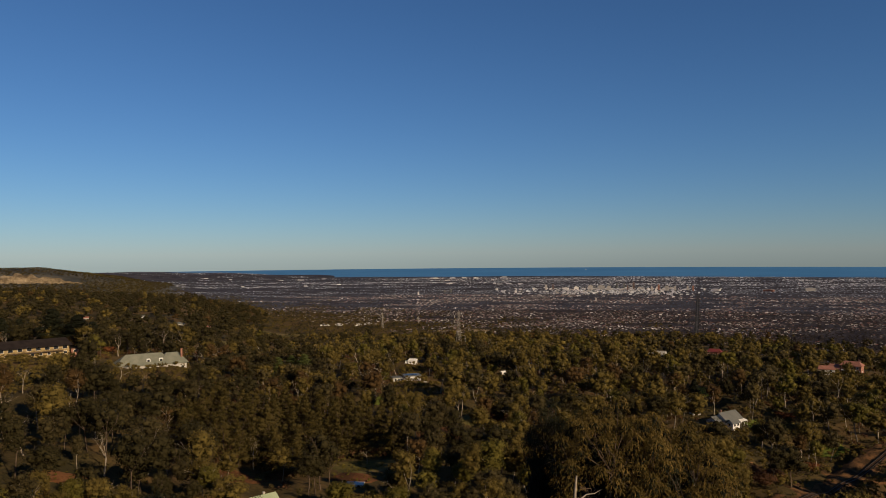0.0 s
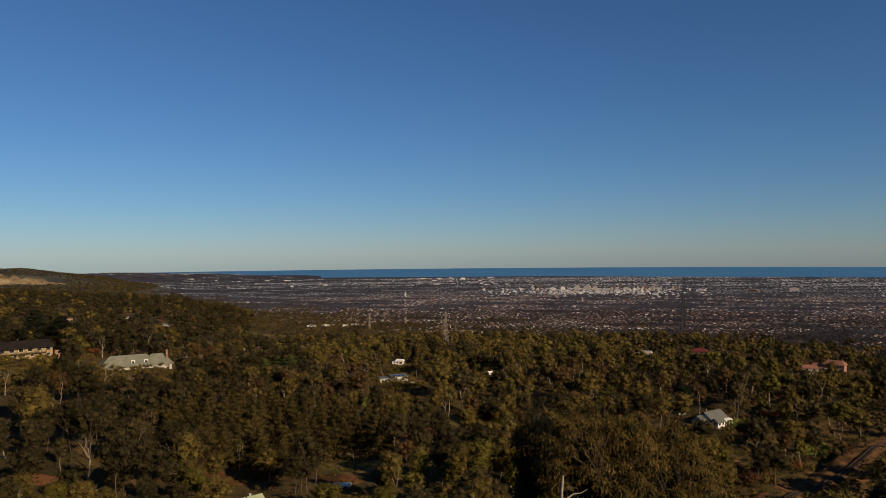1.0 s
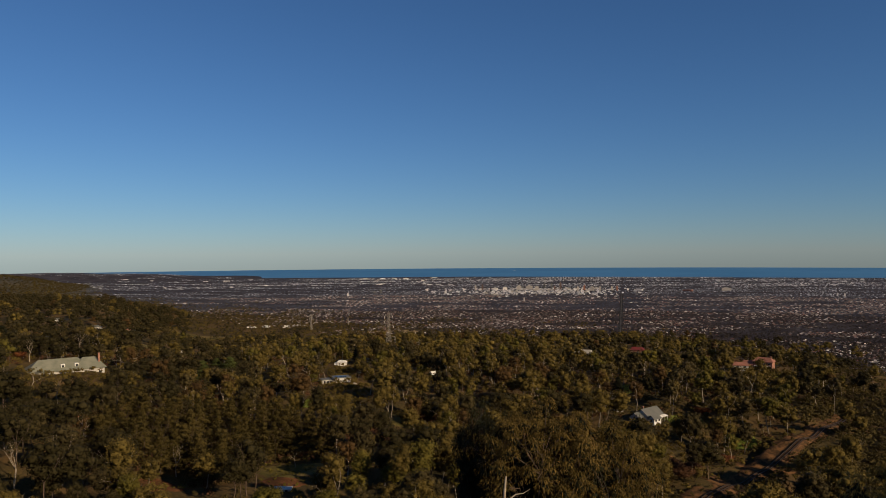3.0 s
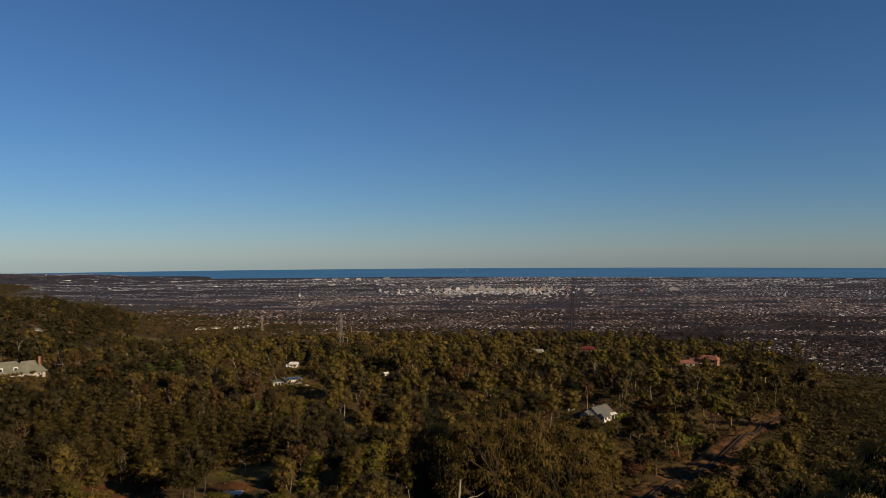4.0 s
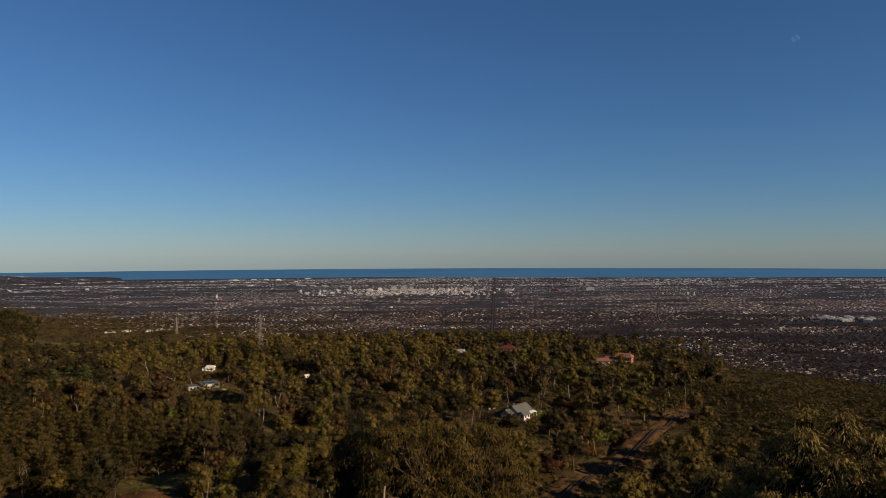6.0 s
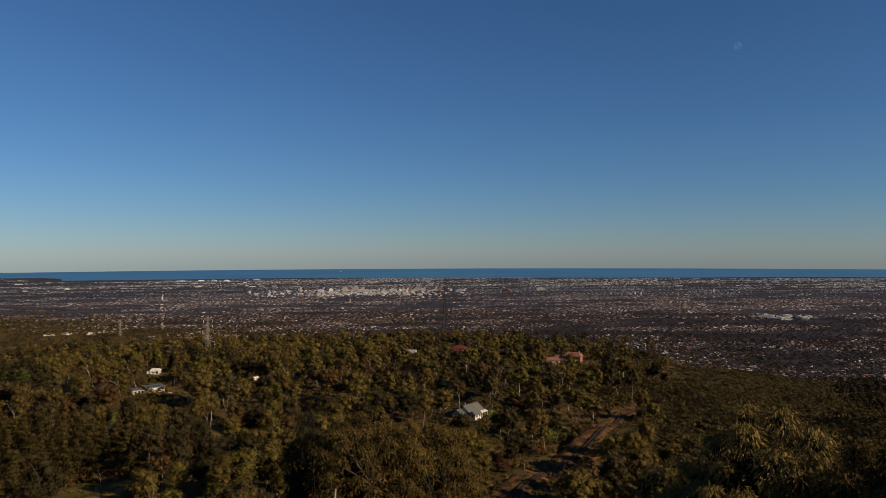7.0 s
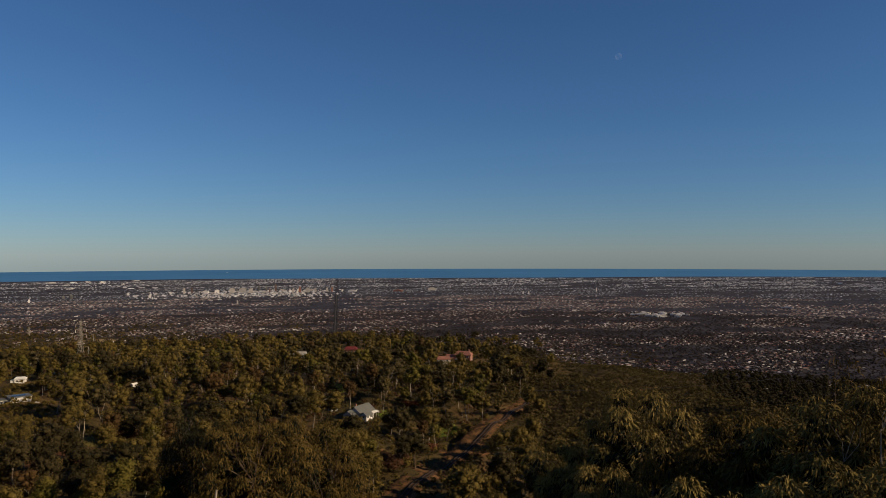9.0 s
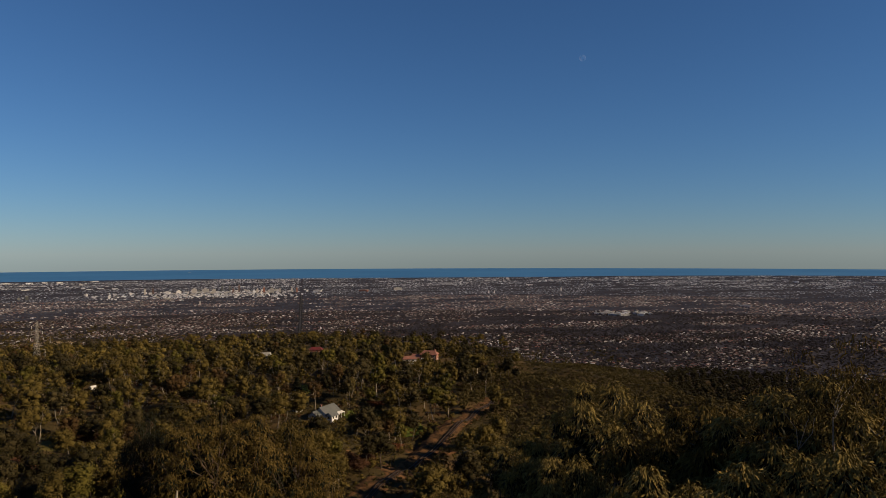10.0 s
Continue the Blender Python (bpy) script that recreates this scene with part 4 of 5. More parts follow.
# ---------------------------------------------------------------- bare trees
def plant_bare():
    protos = []
    for k in range(5):
        ob = thing("dead_tree", Matrix(), "bare pale dead gum with forked limbs", "tree", "bare gum trees")
        mesh_part("trunk", beam_mesh(limbs(400 + k, 4, 0.4, 0.020, True), 5, True), PALE_BARK, ob)
        protos.append(ob)
    rng = np.random.default_rng(9)
    for b, r, h in BARE:
        place = Vector(spot(b, r)) - Vector((0, 0, 0.1))
        sized(protos[int(rng.integers(5))], place, h, h * rng.uniform(0.8, 1.2), rng.uniform(0, 6.28))
    for b, r, fork in ((4.3, 23.0, 7.6), (-0.2, 22.5, 8.5)):        # pale stems among the lookout's gums
        x, y, z = spot(b, r)
        h = 150 - fork - z
        stem = thing("gum_tree", pose(x, y, z, 0, 0, rng.uniform(-40, 40)), "pale-barked gum with a forked trunk among leafy crowns", "tree", "gum trees at the lookout")
        bends = [(0, 0, -0.3), (0.12, 0.02, h * 0.3), (0.16, 0, h * 0.55), (0.02, 0.05, h * 0.75), (-0.06, 0.1, h * 0.9), (-0.02, 0.12, h), (0.03, 0.2, h + 0.5)]
        mesh_part("trunk", beam_mesh([(*a, *c, 0.115 - 0.014 * k, 0.115 - 0.014 * (k + 1)) for k, (a, c) in enumerate(zip(bends[:-1], bends[1:]))], 8, True), PALE_BARK, stem)
        for bends, thick in (([(-0.04, 0.1, h * 0.94), (0.16, 0.14, h - 0.2), (0.34, 0.2, h - 0.08), (0.58, 0.22, h - 0.05), (0.8, 0.3, h + 0.06)], 0.036),
                             ([(0.02, 0.05, h * 0.8), (-0.5, -0.1, h * 0.85), (-1.0, -0.2, h * 0.84), (-1.5, -0.2, h * 0.87), (-1.9, -0.3, h * 0.86)], 0.04),
                             ([(-1.0, -0.2, h * 0.84), (-1.2, -0.1, h * 0.9), (-1.5, 0.1, h * 0.92)], 0.02)):
            mesh_part("limb", beam_mesh([(*a, *c, thick * (1 - 0.2 * k), thick * (0.8 - 0.2 * k)) for k, (a, c) in enumerate(zip(bends[:-1], bends[1:]))], 6, True), PALE_BARK, stem)
    for q in scatter(44, 215, 520, -4, 48, 92)[0][:70]:
        h = rng.uniform(8, 14)
        sized(protos[int(rng.integers(5))], q - (0, 0, 0.1), h, h * rng.uniform(0.8, 1.2), rng.uniform(0, 6.28))
    for k in protos:
        for c in (*k.children, k):
            bpy.data.objects.remove(c)


plant_bare()


# ---------------------------------------------------------------- conifers by the houses
def plant_conifers():
    kinds = []
    for name, label, mat_, args in (
            ("conifer", "tall dense dark conifer beside the long house", CONIFER_AND_SHADE, dict(spread=0.34)),
            ("cedar_tree", "broad green cedar with flat layered boughs", CEDAR, dict(spread=0.5)),
            ("autumn_tree", "small orange autumn tree beside a lawn", AUTUMN, dict(spread=0.5)),
            ("pine_tree", "olive-green pine with layered boughs", PINE, dict(spread=0.36)),
            ("russet_tree", "small russet half-bare tree in a garden", BRUSH, dict(spread=0.45))):
        ob = thing(name, Matrix(), label, "tree", "conifers")
        mesh_part("trunk", beam_mesh([(0, 0, -0.03, 0, 0, 0.5, 0.02, 0.012), (0, 0, 0.5, 0, 0, 0.95, 0.012, 0.004)], 6, True), BROWN_BARK, ob)
        v, t, q = crown(500 + len(kinds), 16, 4200, 0.024, layered=name not in ("autumn_tree", "russet_tree"), **args)
        mesh_part("crown", solid(v, t, q), mat_, ob)
        kinds.append(ob)
    rng = np.random.default_rng(19)
    for b, r, k, h, w in ((41.6, 430, 0, 22, 32), (43.2, 440, 0, 24, 30), (40.7, 445, 0, 17, 22), (46.2, 450, 0, 19, 16), (45.2, 470, 0, 17, 15),
                          (27.6, 470, 1, 15, 17), (25.6, 468, 1, 16, 18), (26.6, 486, 1, 15, 16), (18.7, 515, 0, 13, 15), (19.3, 505, 0, 12, 13),
                          (16.0, 505, 0, 11, 9), (34.0, 300, 3, 13, 9), (-10.8, 360, 2, 4.6, 8.5), (-10.2, 364, 2, 3.5, 5), (8.7, 296, 2, 5, 6), (8.2, 302, 2, 6, 7), (10.3, 330, 2, 4, 5), (33.6, 452, 2, 5, 9), (39.6, 440, 2, 5, 8), (-12.4, 300, 2, 4, 6), (-8.3, 372, 0, 12, 10), (-4.6, 385, 0, 11, 11), (-0.5, 470, 3, 12, 10), (12.5, 520, 0, 11, 10), (20.0, 430, 4, 9, 13), (19.2, 427, 4, 8, 11), (21.6, 438, 4, 8, 12), (10.6, 322, 4, 7, 10), (9.6, 316, 4, 7, 9),
                          (-9.4, 258, 4, 6, 9), (-8.7, 264, 4, 6, 9), (-10.0, 270, 4, 5, 8), (-8.2, 420, 4, 6, 8), (-11.5, 440, 4, 6, 9), (0.8, 560, 4, 7, 10)):
        sized(kinds[k], Vector(spot(b, r)) - Vector((0, 0, 0.2)), h, w, rng.uniform(0, 6.28))
    for k in kinds:
        for c in (*k.children, k):
            bpy.data.objects.remove(c)


plant_conifers()

# ---------------------------------------------------------------- the railway
def strip(points, offsets, lifts):
    """A band along a line on the ground: one row of vertices for each sideways offset."""
    pts = np.array(points)
    fine = np.concatenate([np.linspace(a, b, 14, endpoint=False) for a, b in zip(pts[:-1], pts[1:])] + [pts[-1:]])
    fine = np.stack([np.convolve(np.pad(fine[:, k], 8, mode="edge"), np.ones(17) / 17, "valid") for k in (0, 1)], 1)
    d = np.gradient(fine, axis=0)
    d /= np.linalg.norm(d, axis=1, keepdims=True)
    side = np.stack([-d[:, 1], d[:, 0]], 1)
    z = height(fine[:, 0], fine[:, 1])
    rows = [np.concatenate([fine + side * o, (z + l)[:, None]], 1) for o, l in zip(offsets, lifts)]
    v = np.stack(rows, 1)
    n, m = v.shape[:2]
    i, j = np.meshgrid(np.arange(n - 1), np.arange(m - 1), indexing="ij")
    f = np.stack([i * m + j, i * m + j + 1, (i + 1) * m + j + 1, (i + 1) * m + j], -1).reshape(-1, 4)
    return v.reshape(-1, 3), f, fine, z, d


def lay_railway():
    line = TRACK
    v, f, fine, z, d = strip(line, (-3.4, -2.4, -1.6, -1.2, 1.2, 1.8, 3.2, 5.0, 7.0, 9.0), (0.02, 0.5, 0.6, 0.9, 0.9, 0.7, 0.9, 1.2, 0.9, 0.0))
    v = v + np.random.default_rng(2).normal(size=v.shape) * np.tile([0.15, 0.1, 0.06, 0.02, 0.02, 0.06, 0.3, 0.45, 0.4, 0.3], len(v) // 10)[:, None]
    bank = mesh_part("railway_bank", solid(v, f, smooth=True), HILL_BANK)
    tagged(bank, "orange earth sides of the railway cutting", "bank", kind="structure")
    v, f, *_ = strip(line, (-1.6, -1.2, 1.2, 1.6), (0.6, 0.98, 0.98, 0.6))
    tagged(mesh_part("railway_bed", solid(v, f), BALLAST), "brown stone ballast bed of the railway", "railway", kind="structure")
    track = thing("railway_track", Matrix(), "steel railway track on sleepers in a cutting", "railway track")
    for s in (-0.72, 0.72):
        v, f, *_ = strip(line, (s - 0.07, s - 0.07, s + 0.07, s + 0.07), (1.05, 1.24, 1.24, 1.05))
        mesh_part("rail", solid(v, f), RAIL_STEEL, track)
    for k in range(len(fine)):
        n = np.array([-d[k, 1], d[k, 0]])
        a, b = fine[k] - n * 1.25, fine[k] + n * 1.25
        mesh_part("sleeper", beam_mesh([(*a, z[k] + 1.02, *b, z[k] + 1.02, 0.13, 0.13)]), BROWN_BARK, track)


lay_railway()


# ---------------------------------------------------------------- houses on the hillside
def gable_roof(bm, x0, y0, x1, y1, z, rise, hip=0.0, over=0.6, thick=0.22):
    """A ridged roof along x with eaves; hip draws the ridge's ends in."""
    x0, y0, x1, y1 = x0 - over, y0 - over, x1 + over, y1 + over
    ym = (y0 + y1) / 2
    low = [(x0, y0), (x1, y0), (x1, y1), (x0, y1)]
    eave = [bm.verts.new((x, y, z)) for x, y in low]
    under = [bm.verts.new((x, y, z - thick)) for x, y in low]
    a, b = bm.verts.new((x0 + hip, ym, z + rise)), bm.verts.new((x1 - hip, ym, z + rise))
    bm.faces.new((eave[0], eave[1], b, a)), bm.faces.new((eave[2], eave[3], a, b))
    if hip:
        bm.faces.new((eave[1], eave[2], b)), bm.faces.new((eave[3], eave[0], a))
    for k in range(4):
        bm.faces.new((eave[k], under[k], under[(k + 1) % 4], eave[(k + 1) % 4]))
    bm.faces.new(under)


def window(parent, x, y, z, w, h, along="x", out=-1):
    """A window with a frame and a pane, standing 4 cm proud of a wall that runs along x or y."""
    t = 0.07
    name = "window"
    if along == "x":
        fr = box_part(name, (x - w / 2, min(y, y + out * t), z, x + w / 2, max(y, y + out * t), z + h), TRIM, parent, "white window frame")
        box_part("pane", (x - w / 2 + 0.1, y + out * (t + 0.02) - 0.015, z + 0.1, x + w / 2 - 0.1, y + out * (t + 0.02) + 0.015, z + h - 0.1), GLASS, fr)
    else:
        fr = box_part(name, (min(x, x + out * t), y - w / 2, z, max(x, x + out * t), y + w / 2, z + h), TRIM, parent, "white window frame")
        box_part("pane", (x + out * (t + 0.02) - 0.015, y - w / 2 + 0.1, z + 0.1, x + out * (t + 0.02) + 0.015, y + w / 2 - 0.1, z + h - 0.1), GLASS, fr)


def wing(house, x0, y0, x1, y1, high, rise, hip, wall_mat, roof_mat, windows=3, over=0.6):
    """One wing of a house: walls, roof, and a row of windows on its front and back."""
    box_part("wall", (x0, y0, -2.5, x1, y1, high - 0.23), wall_mat, house)
    bm = bmesh.new()
    gable_roof(bm, x0, y0, x1, y1, high, rise, hip, over)
    part("roof", bm, roof_mat, house)
    for x, s in ((x0, 1), (x1, -1)) if not hip else ():
        bm = bmesh.new()
        lean = rise * (y1 - y0) / (y1 - y0 + 2 * over)
        ends = [[bm.verts.new((x + s * o, y, z)) for y, z in ((y0, high - 0.2), (y1, high - 0.2), ((y0 + y1) / 2, high - 0.2 + lean))] for o in (0, 0.2)]
        bm.faces.new(ends[0]), bm.faces.new(ends[1][::-1])
        for k in range(3):
            bm.faces.new((ends[0][k], ends[0][(k + 1) % 3], ends[1][(k + 1) % 3], ends[1][k]))
        part("gable", bm, wall_mat, house)
    for k in range(windows):
        x = x0 + (x1 - x0) * (k + 0.5) / windows
        window(house, x, y0, 0.9, min(1.6, (x1 - x0) / windows * 0.6), 1.4)
    window(house, x1, (y0 + y1) / 2, 0.9, 1.4, 1.4, "y", 1)
    window(house, x0, (y0 + y1) / 2, 0.9, 1.4, 1.4, "y", -1)


def chimney(house, x, y, z0, z1, material=BRICK_WALL):
    c = box_part("chimney", (x - 0.45, y - 0.45, z0, x + 0.45, y + 0.45, z1), material, house, "brick chimney", 0.04)
    box_part("cap", (x - 0.55, y - 0.55, z1, x + 0.55, y + 0.55, z1 + 0.18), material, c)


def house_at(bearing, r, turn, label, lift=0.0):
    """An empty for a house; turn counts from squarely facing the lookout."""
    x, y, z = spot(bearing, r, lift)
    return thing("house", pose(x, y, z, 0, 0, bearing + turn), label, "house", "houses on the hillside")


def build_houses():
    # the grey-roofed house in the gully
    h = house_at(-6.75, 342, 55, "grey iron-roofed house with gables, half hidden by trees", -0.7)
    h.scale = (0.8, 0.8, 0.8)
    wing(h, -5.5, -4.5, 8.5, 4.5, 3.0, 3.8, 0.0, WHITE_WALL, GREY_ROOF, 4)
    wing(h, -6.5, -9.2, -0.5, -5.2, 2.6, 2.0, 0.0, WHITE_WALL, GREY_ROOF, 2)
    wing(h, -10.5, -2.0, -6.2, 4.5, 2.8, 2.4, 0.0, WHITE_WALL, GREY_ROOF, 1)
    bm = bmesh.new()
    vs = [bm.verts.new(p) for p in ((0.2, -7.6, 2.2), (9.4, -7.6, 2.2), (9.4, -5.2, 2.75), (0.2, -5.2, 2.75), (0.2, -7.6, 2.06), (9.4, -7.6, 2.06), (9.4, -5.2, 2.61), (0.2, -5.2, 2.61))]
    for q in ((0, 1, 2, 3), (4, 5, 6, 7), (0, 1, 5, 4), (1, 2, 6, 5), (2, 3, 7, 6), (3, 0, 4, 7)):
        bm.faces.new([vs[k] for k in q])
    part("veranda_roof", bm, TRIM, h, "pale veranda roof")
    for x in (0.5, 3.4, 6.3, 9.1):
        box_part("post", (x - 0.07, -7.4, -2, x + 0.07, -7.26, 2.08), TRIM, h)
    chimney(h, -2, 1.5, 4.5, 7.4)
    h = house_at(-4.63, 356, 40, "small shed with a bright gable", -0.7)
    h.scale = (0.5, 0.5, 0.5)
    wing(h, -4, -3, 4, 3, 2.6, 2.6, 0.0, WHITE_WALL, GREEN_ROOF, 1)
    # the white flat-roofed house and the small one above it
    h = house_at(17.2, 419, 12, "white flat-roofed house with solar panels", -0.5)
    h.scale = (0.95, 0.95, 1.0)
    box_part("wall", (-5, -4, -2, 5, 4, 3.2), WHITE_WALL, h)
    box_part("roof", (-5.6, -4.6, 3.2, 5.6, 4.6, 3.5), GREY_ROOF, h, "flat grey roof", 0.05)
    for k in range(3):
        b = box_part("solar_panel", (-3.6 + k * 2.3, -3, 3.55, -1.6 + k * 2.3, 0.5, 3.7), PANEL, h, "dark solar panel")
    box_part("wall", (-12, -3, -2, -5.01, 3, 2.5), CREAM_WALL, h)
    box_part("roof", (-12.5, -3.5, 2.5, -5.65, 3.5, 2.75), GREY_ROOF, h, "low grey roof", 0.05)
    for x in (-10.5, -8.5, -6.7):
        window(h, x, -3, 0.6, 1.3, 1.4)
    for x in (-3, 2):
        window(h, x, -4, 0.9, 1.4, 1.3)
    box_part("terrace", (-6, -8, -2, 8, -4.01, 0.1), CONCRETE, h, "pale concrete terrace")
    h = house_at(17.1, 490, -10, "small white house among trees")
    h.scale = (0.7, 0.7, 0.7)
    wing(h, -4, -3, 4, 3, 3.2, 1.6, 1.5, WHITE_WALL, TRIM, 2)
    box_part("annexe", (-7, -2, -2, -4.7, 2, 2.4), WHITE_WALL, h)
    h = house_at(9.9, 448, 30, "small white shed among trees")
    h.scale = (0.6, 0.6, 0.6)
    wing(h, -2.5, -2, 2.5, 2, 2.4, 1.2, 0, WHITE_WALL, TRIM, 1)
    h = house_at(-2.0, 572, -18, "house with a pale tan roof among trees", -1.0)
    wing(h, -6, -3.5, 6, 3.5, 3, 2.2, 0.5, CREAM_WALL, CONCRETE, 3)
    h = house_at(-6.2, 606, -8, "low house with a bright red iron roof", 1.2)
    h.scale = (0.75, 0.75, 0.75)
    wing(h, -9, -4.5, 5, 4.5, 4.2, 3.0, 2.5, BRICK_WALL, RED_ROOF, 4)
    wing(h, 5.7, -3, 11, 3, 3.6, 2.0, 1.0, CREAM_WALL, RED_ROOF, 1)
    h = house_at(-15.0, 531, -12, "terracotta-roofed two-storey brick house")
    wing(h, -6, -4, 6, 4, 5.6, 2.6, 2.5, BRICK_WALL, TILE_ROOF, 4)
    wing(h, -13, -4.5, -6.7, 3.0, 3.2, 2.4, 1.0, BRICK_WALL, TILE_ROOF, 2)
    for x in (-3, 1, 4):
        window(h, x, -4, 3.6, 1.4, 1.3)
    box_part("balcony", (-5, -6, 2.7, 5, -4.02, 2.9), TRIM, h)
    chimney(h, 4, 1, 6.5, 9)
    h = house_at(-13.4, 504, 10, "low tan house with tiled roof among trees")
    wing(h, -4.5, -3, 4.5, 3, 2.8, 1.8, 1.0, CREAM_WALL, TILE_ROOF, 2)
    h = house_at(-11.1, 660, 0, "house with a dull red roof among trees")
    h.scale = (0.5, 0.5, 0.5)
    wing(h, -6, -3.5, 6, 3.5, 4.5, 2.2, 1.5, BRICK_WALL, RED_ROOF, 3)
    # the large grey-green mansion
    h = house_at(36.8, 394, 9, "large house with a sweeping grey-green roof and white dormers", -2.2)
    wing(h, -17, -6, 10, 6, 3.8, 4.9, 6.0, CREAM_WALL, GREEN_ROOF, 6, 0.9)
    wing(h, 4, -7, 16, 5.2, 3.8, 4.7, 4.0, CREAM_WALL, GREEN_ROOF, 3, 0.9)
    for x in (-2, 4):
        d = box_part("dormer", (x - 0.9, -5.2, 4.6, x + 0.9, -2.4, 6.4), TRIM, h, "white dormer window")
        box_part("pane", (x - 0.55, -5.24, 4.9, x + 0.55, -5.21, 6.0), GLASS, d)
    chimney(h, 14, -4.0, 5.0, 10.2)
    # the long low house
    h = house_at(44.6, 414, 10, "long two-storey cream house with a dark low roof", 0.0)
    wing(h, -20, -5, 17, 5, 5.4, 3.2, 2.0, TAN_WALL, DARK_ROOF, 10, 1.4)
    for k in range(9):
        window(h, -17 + k * 4, -5, 3.4, 2.2, 1.7)
    b = box_part("balcony", (-10, -6.6, 2.6, 14, -5.03, 2.8), BROWN_BARK, h, "brown timber balcony")
    for k in range(12):
        box_part("post", (-9.9 + k * 2.15, -6.55, -2, -9.78 + k * 2.15, -6.43, 3.7), BROWN_BARK, b)
    box_part("rail", (-10, -6.6, 3.7, 14, -6.48, 3.8), BROWN_BARK, b)
    wing(h, 18.3, -3, 26, 4, 3.2, 1.2, 1.0, BRICK_WALL, DARK_ROOF, 2)
    # roofs in the bottom of the gully
    h = house_at(28.9, 200, 25, "pale green iron-roofed house among bushes")
    h.scale = (0.72, 0.72, 0.8)
    wing(h, -5, -3.5, 5, 3.5, 2.6, 2.0, 0.0, CREAM_WALL, MINT_ROOF, 2)
    chimney(h, 1, 0.8, 3.0, 5.0, CONCRETE)
    h = house_at(21.7, 227, -12, "white-roofed shed at the edge of a clearing", -0.6)
    h.scale = (0.6, 0.6, 0.6)
    wing(h, -4, -2.2, 4, 2.2, 2.4, 0.7, 0.0, WHITE_WALL, TRIM, 2)
    # distant houses on the slope to the south
    rng = np.random.default_rng(17)
    for b, r, mat_, wall_, label in ((42.0, 690, RED_ROOF, BRICK_WALL, "distant house with a dull red roof"), (40.6, 640, TILE_ROOF, BRICK_WALL, "distant red-tiled house among trees"),
                                     (43.3, 720, GREY_ROOF, WHITE_WALL, "distant pale house on the slope"), (41.1, 760, TILE_ROOF, CREAM_WALL, "distant tan house on the slope"),
                                     (37.4, 800, GREY_ROOF, WHITE_WALL, "distant white-roofed house among trees"), (34.9, 720, GREY_ROOF, CREAM_WALL, "distant grey-roofed house among trees"),
                                     (33.0, 800, TILE_ROOF, CREAM_WALL, "distant house with a tan roof"), (34.8, 560, GREY_ROOF, WHITE_WALL, "distant small white house"),
                                     (31.2, 520, RED_ROOF, BRICK_WALL, "distant house with a red roof"), (29.5, 700, GREY_ROOF, CREAM_WALL, "distant grey house on the slope"),
                                     (26.4, 760, GREY_ROOF, WHITE_WALL, "distant pale house above the plain"), (11.2, 690, TILE_ROOF, CREAM_WALL, "distant tiled house at the wood's edge"),
                                     (7.5, 700, RED_ROOF, CREAM_WALL, "distant red-roofed house at the wood's edge"), (4.7, 600, GREY_ROOF, CREAM_WALL, "distant tan house among trees")):
        h = house_at(b, r, rng.uniform(-30, 30), label, -0.9)
        h.scale = (0.5, 0.5, 0.6)
        wing(h, -8, -4, 6, 4, 3.6, 2.2, 1.5, wall_, mat_, 3)
        wing(h, 6.7, -3, 11, 3, 3.0, 1.6, 1.0, wall_, mat_, 1)


build_houses()


# ---------------------------------------------------------------- pylons
def lattice(x0, w0, z0, w1, z1, thick):
    """One storey of a lattice tower: legs' rows and braces' rows."""
    c = [(-1, -1), (1, -1), (1, 1), (-1, 1)]
    rows = []
    for (ax, ay), (bx, by) in zip(c, c[1:] + c[:1]):
        rows.append((ax * w0, ay * w0, z0, bx * w1, by * w1, z1, thick, thick))
        rows.append((bx * w0, by * w0, z0, ax * w1, ay * w1, z1, thick, thick))
        rows.append((ax * w1, ay * w1, z1, bx * w1, by * w1, z1, thick, thick))
    return rows


def pylon(bearing, r, high, turn, thick=0.07):
    x, y, z = spot(bearing, r)
    ob = thing("pylon", pose(x, y, z - 0.3, 0, 0, bearing + turn), "steel lattice transmission tower rising above the trees", "pylon", "power line")
    half = lambda t: (0.055 * (1 - t) ** 1.7 + 0.015) * high
    for sx, sy in ((-1, -1), (1, -1), (1, 1), (-1, 1)):
        rows = []
        for k in range(6):
            a, b = k / 6 * 0.97, (k + 1) / 6 * 0.97
            rows.append((sx * half(a), sy * half(a), a * high, sx * half(b), sy * half(b), b * high, thick * 1.3, thick * 1.2))
        mesh_part("leg", beam_mesh(rows), STEEL, ob)
    rows = []
    for k in range(9):
        a, b = k / 9 * 0.97, (k + 1) / 9 * 0.97
        rows += lattice(0, half(a), a * high, half(b), b * high, thick * 0.75)
    mesh_part("bracing", beam_mesh(rows), STEEL, ob)
    for t, reach in ((0.66, 0.13), (0.78, 0.12), (0.90, 0.11)):
        rows = []
        for s in (-1, 1):
            for sy in (-1, 1):
                rows.append((s * half(t), sy * half(t), t * high, s * reach * high, 0, t * high, thick, thick * 0.8))
                rows.append((s * half(t), sy * half(t), (t + 0.04) * high, s * reach * high, 0, t * high, thick, thick * 0.8))
        arm = mesh_part("crossarm", beam_mesh(rows), STEEL, ob)
        for s in (-1, 1):
            mesh_part("insulator", beam_mesh([(s * reach * high, 0, t * high, s * reach * high, 0, (t - 0.06) * high, 0.14, 0.14)], 6), TRIM, arm)
    mesh_part("peak", beam_mesh([(s * half(0.97), q * half(0.97), 0.97 * high, 0, 0, high * 1.02, thick, thick) for s in (-1, 1) for q in (-1, 1)]), STEEL, ob)
    return ob


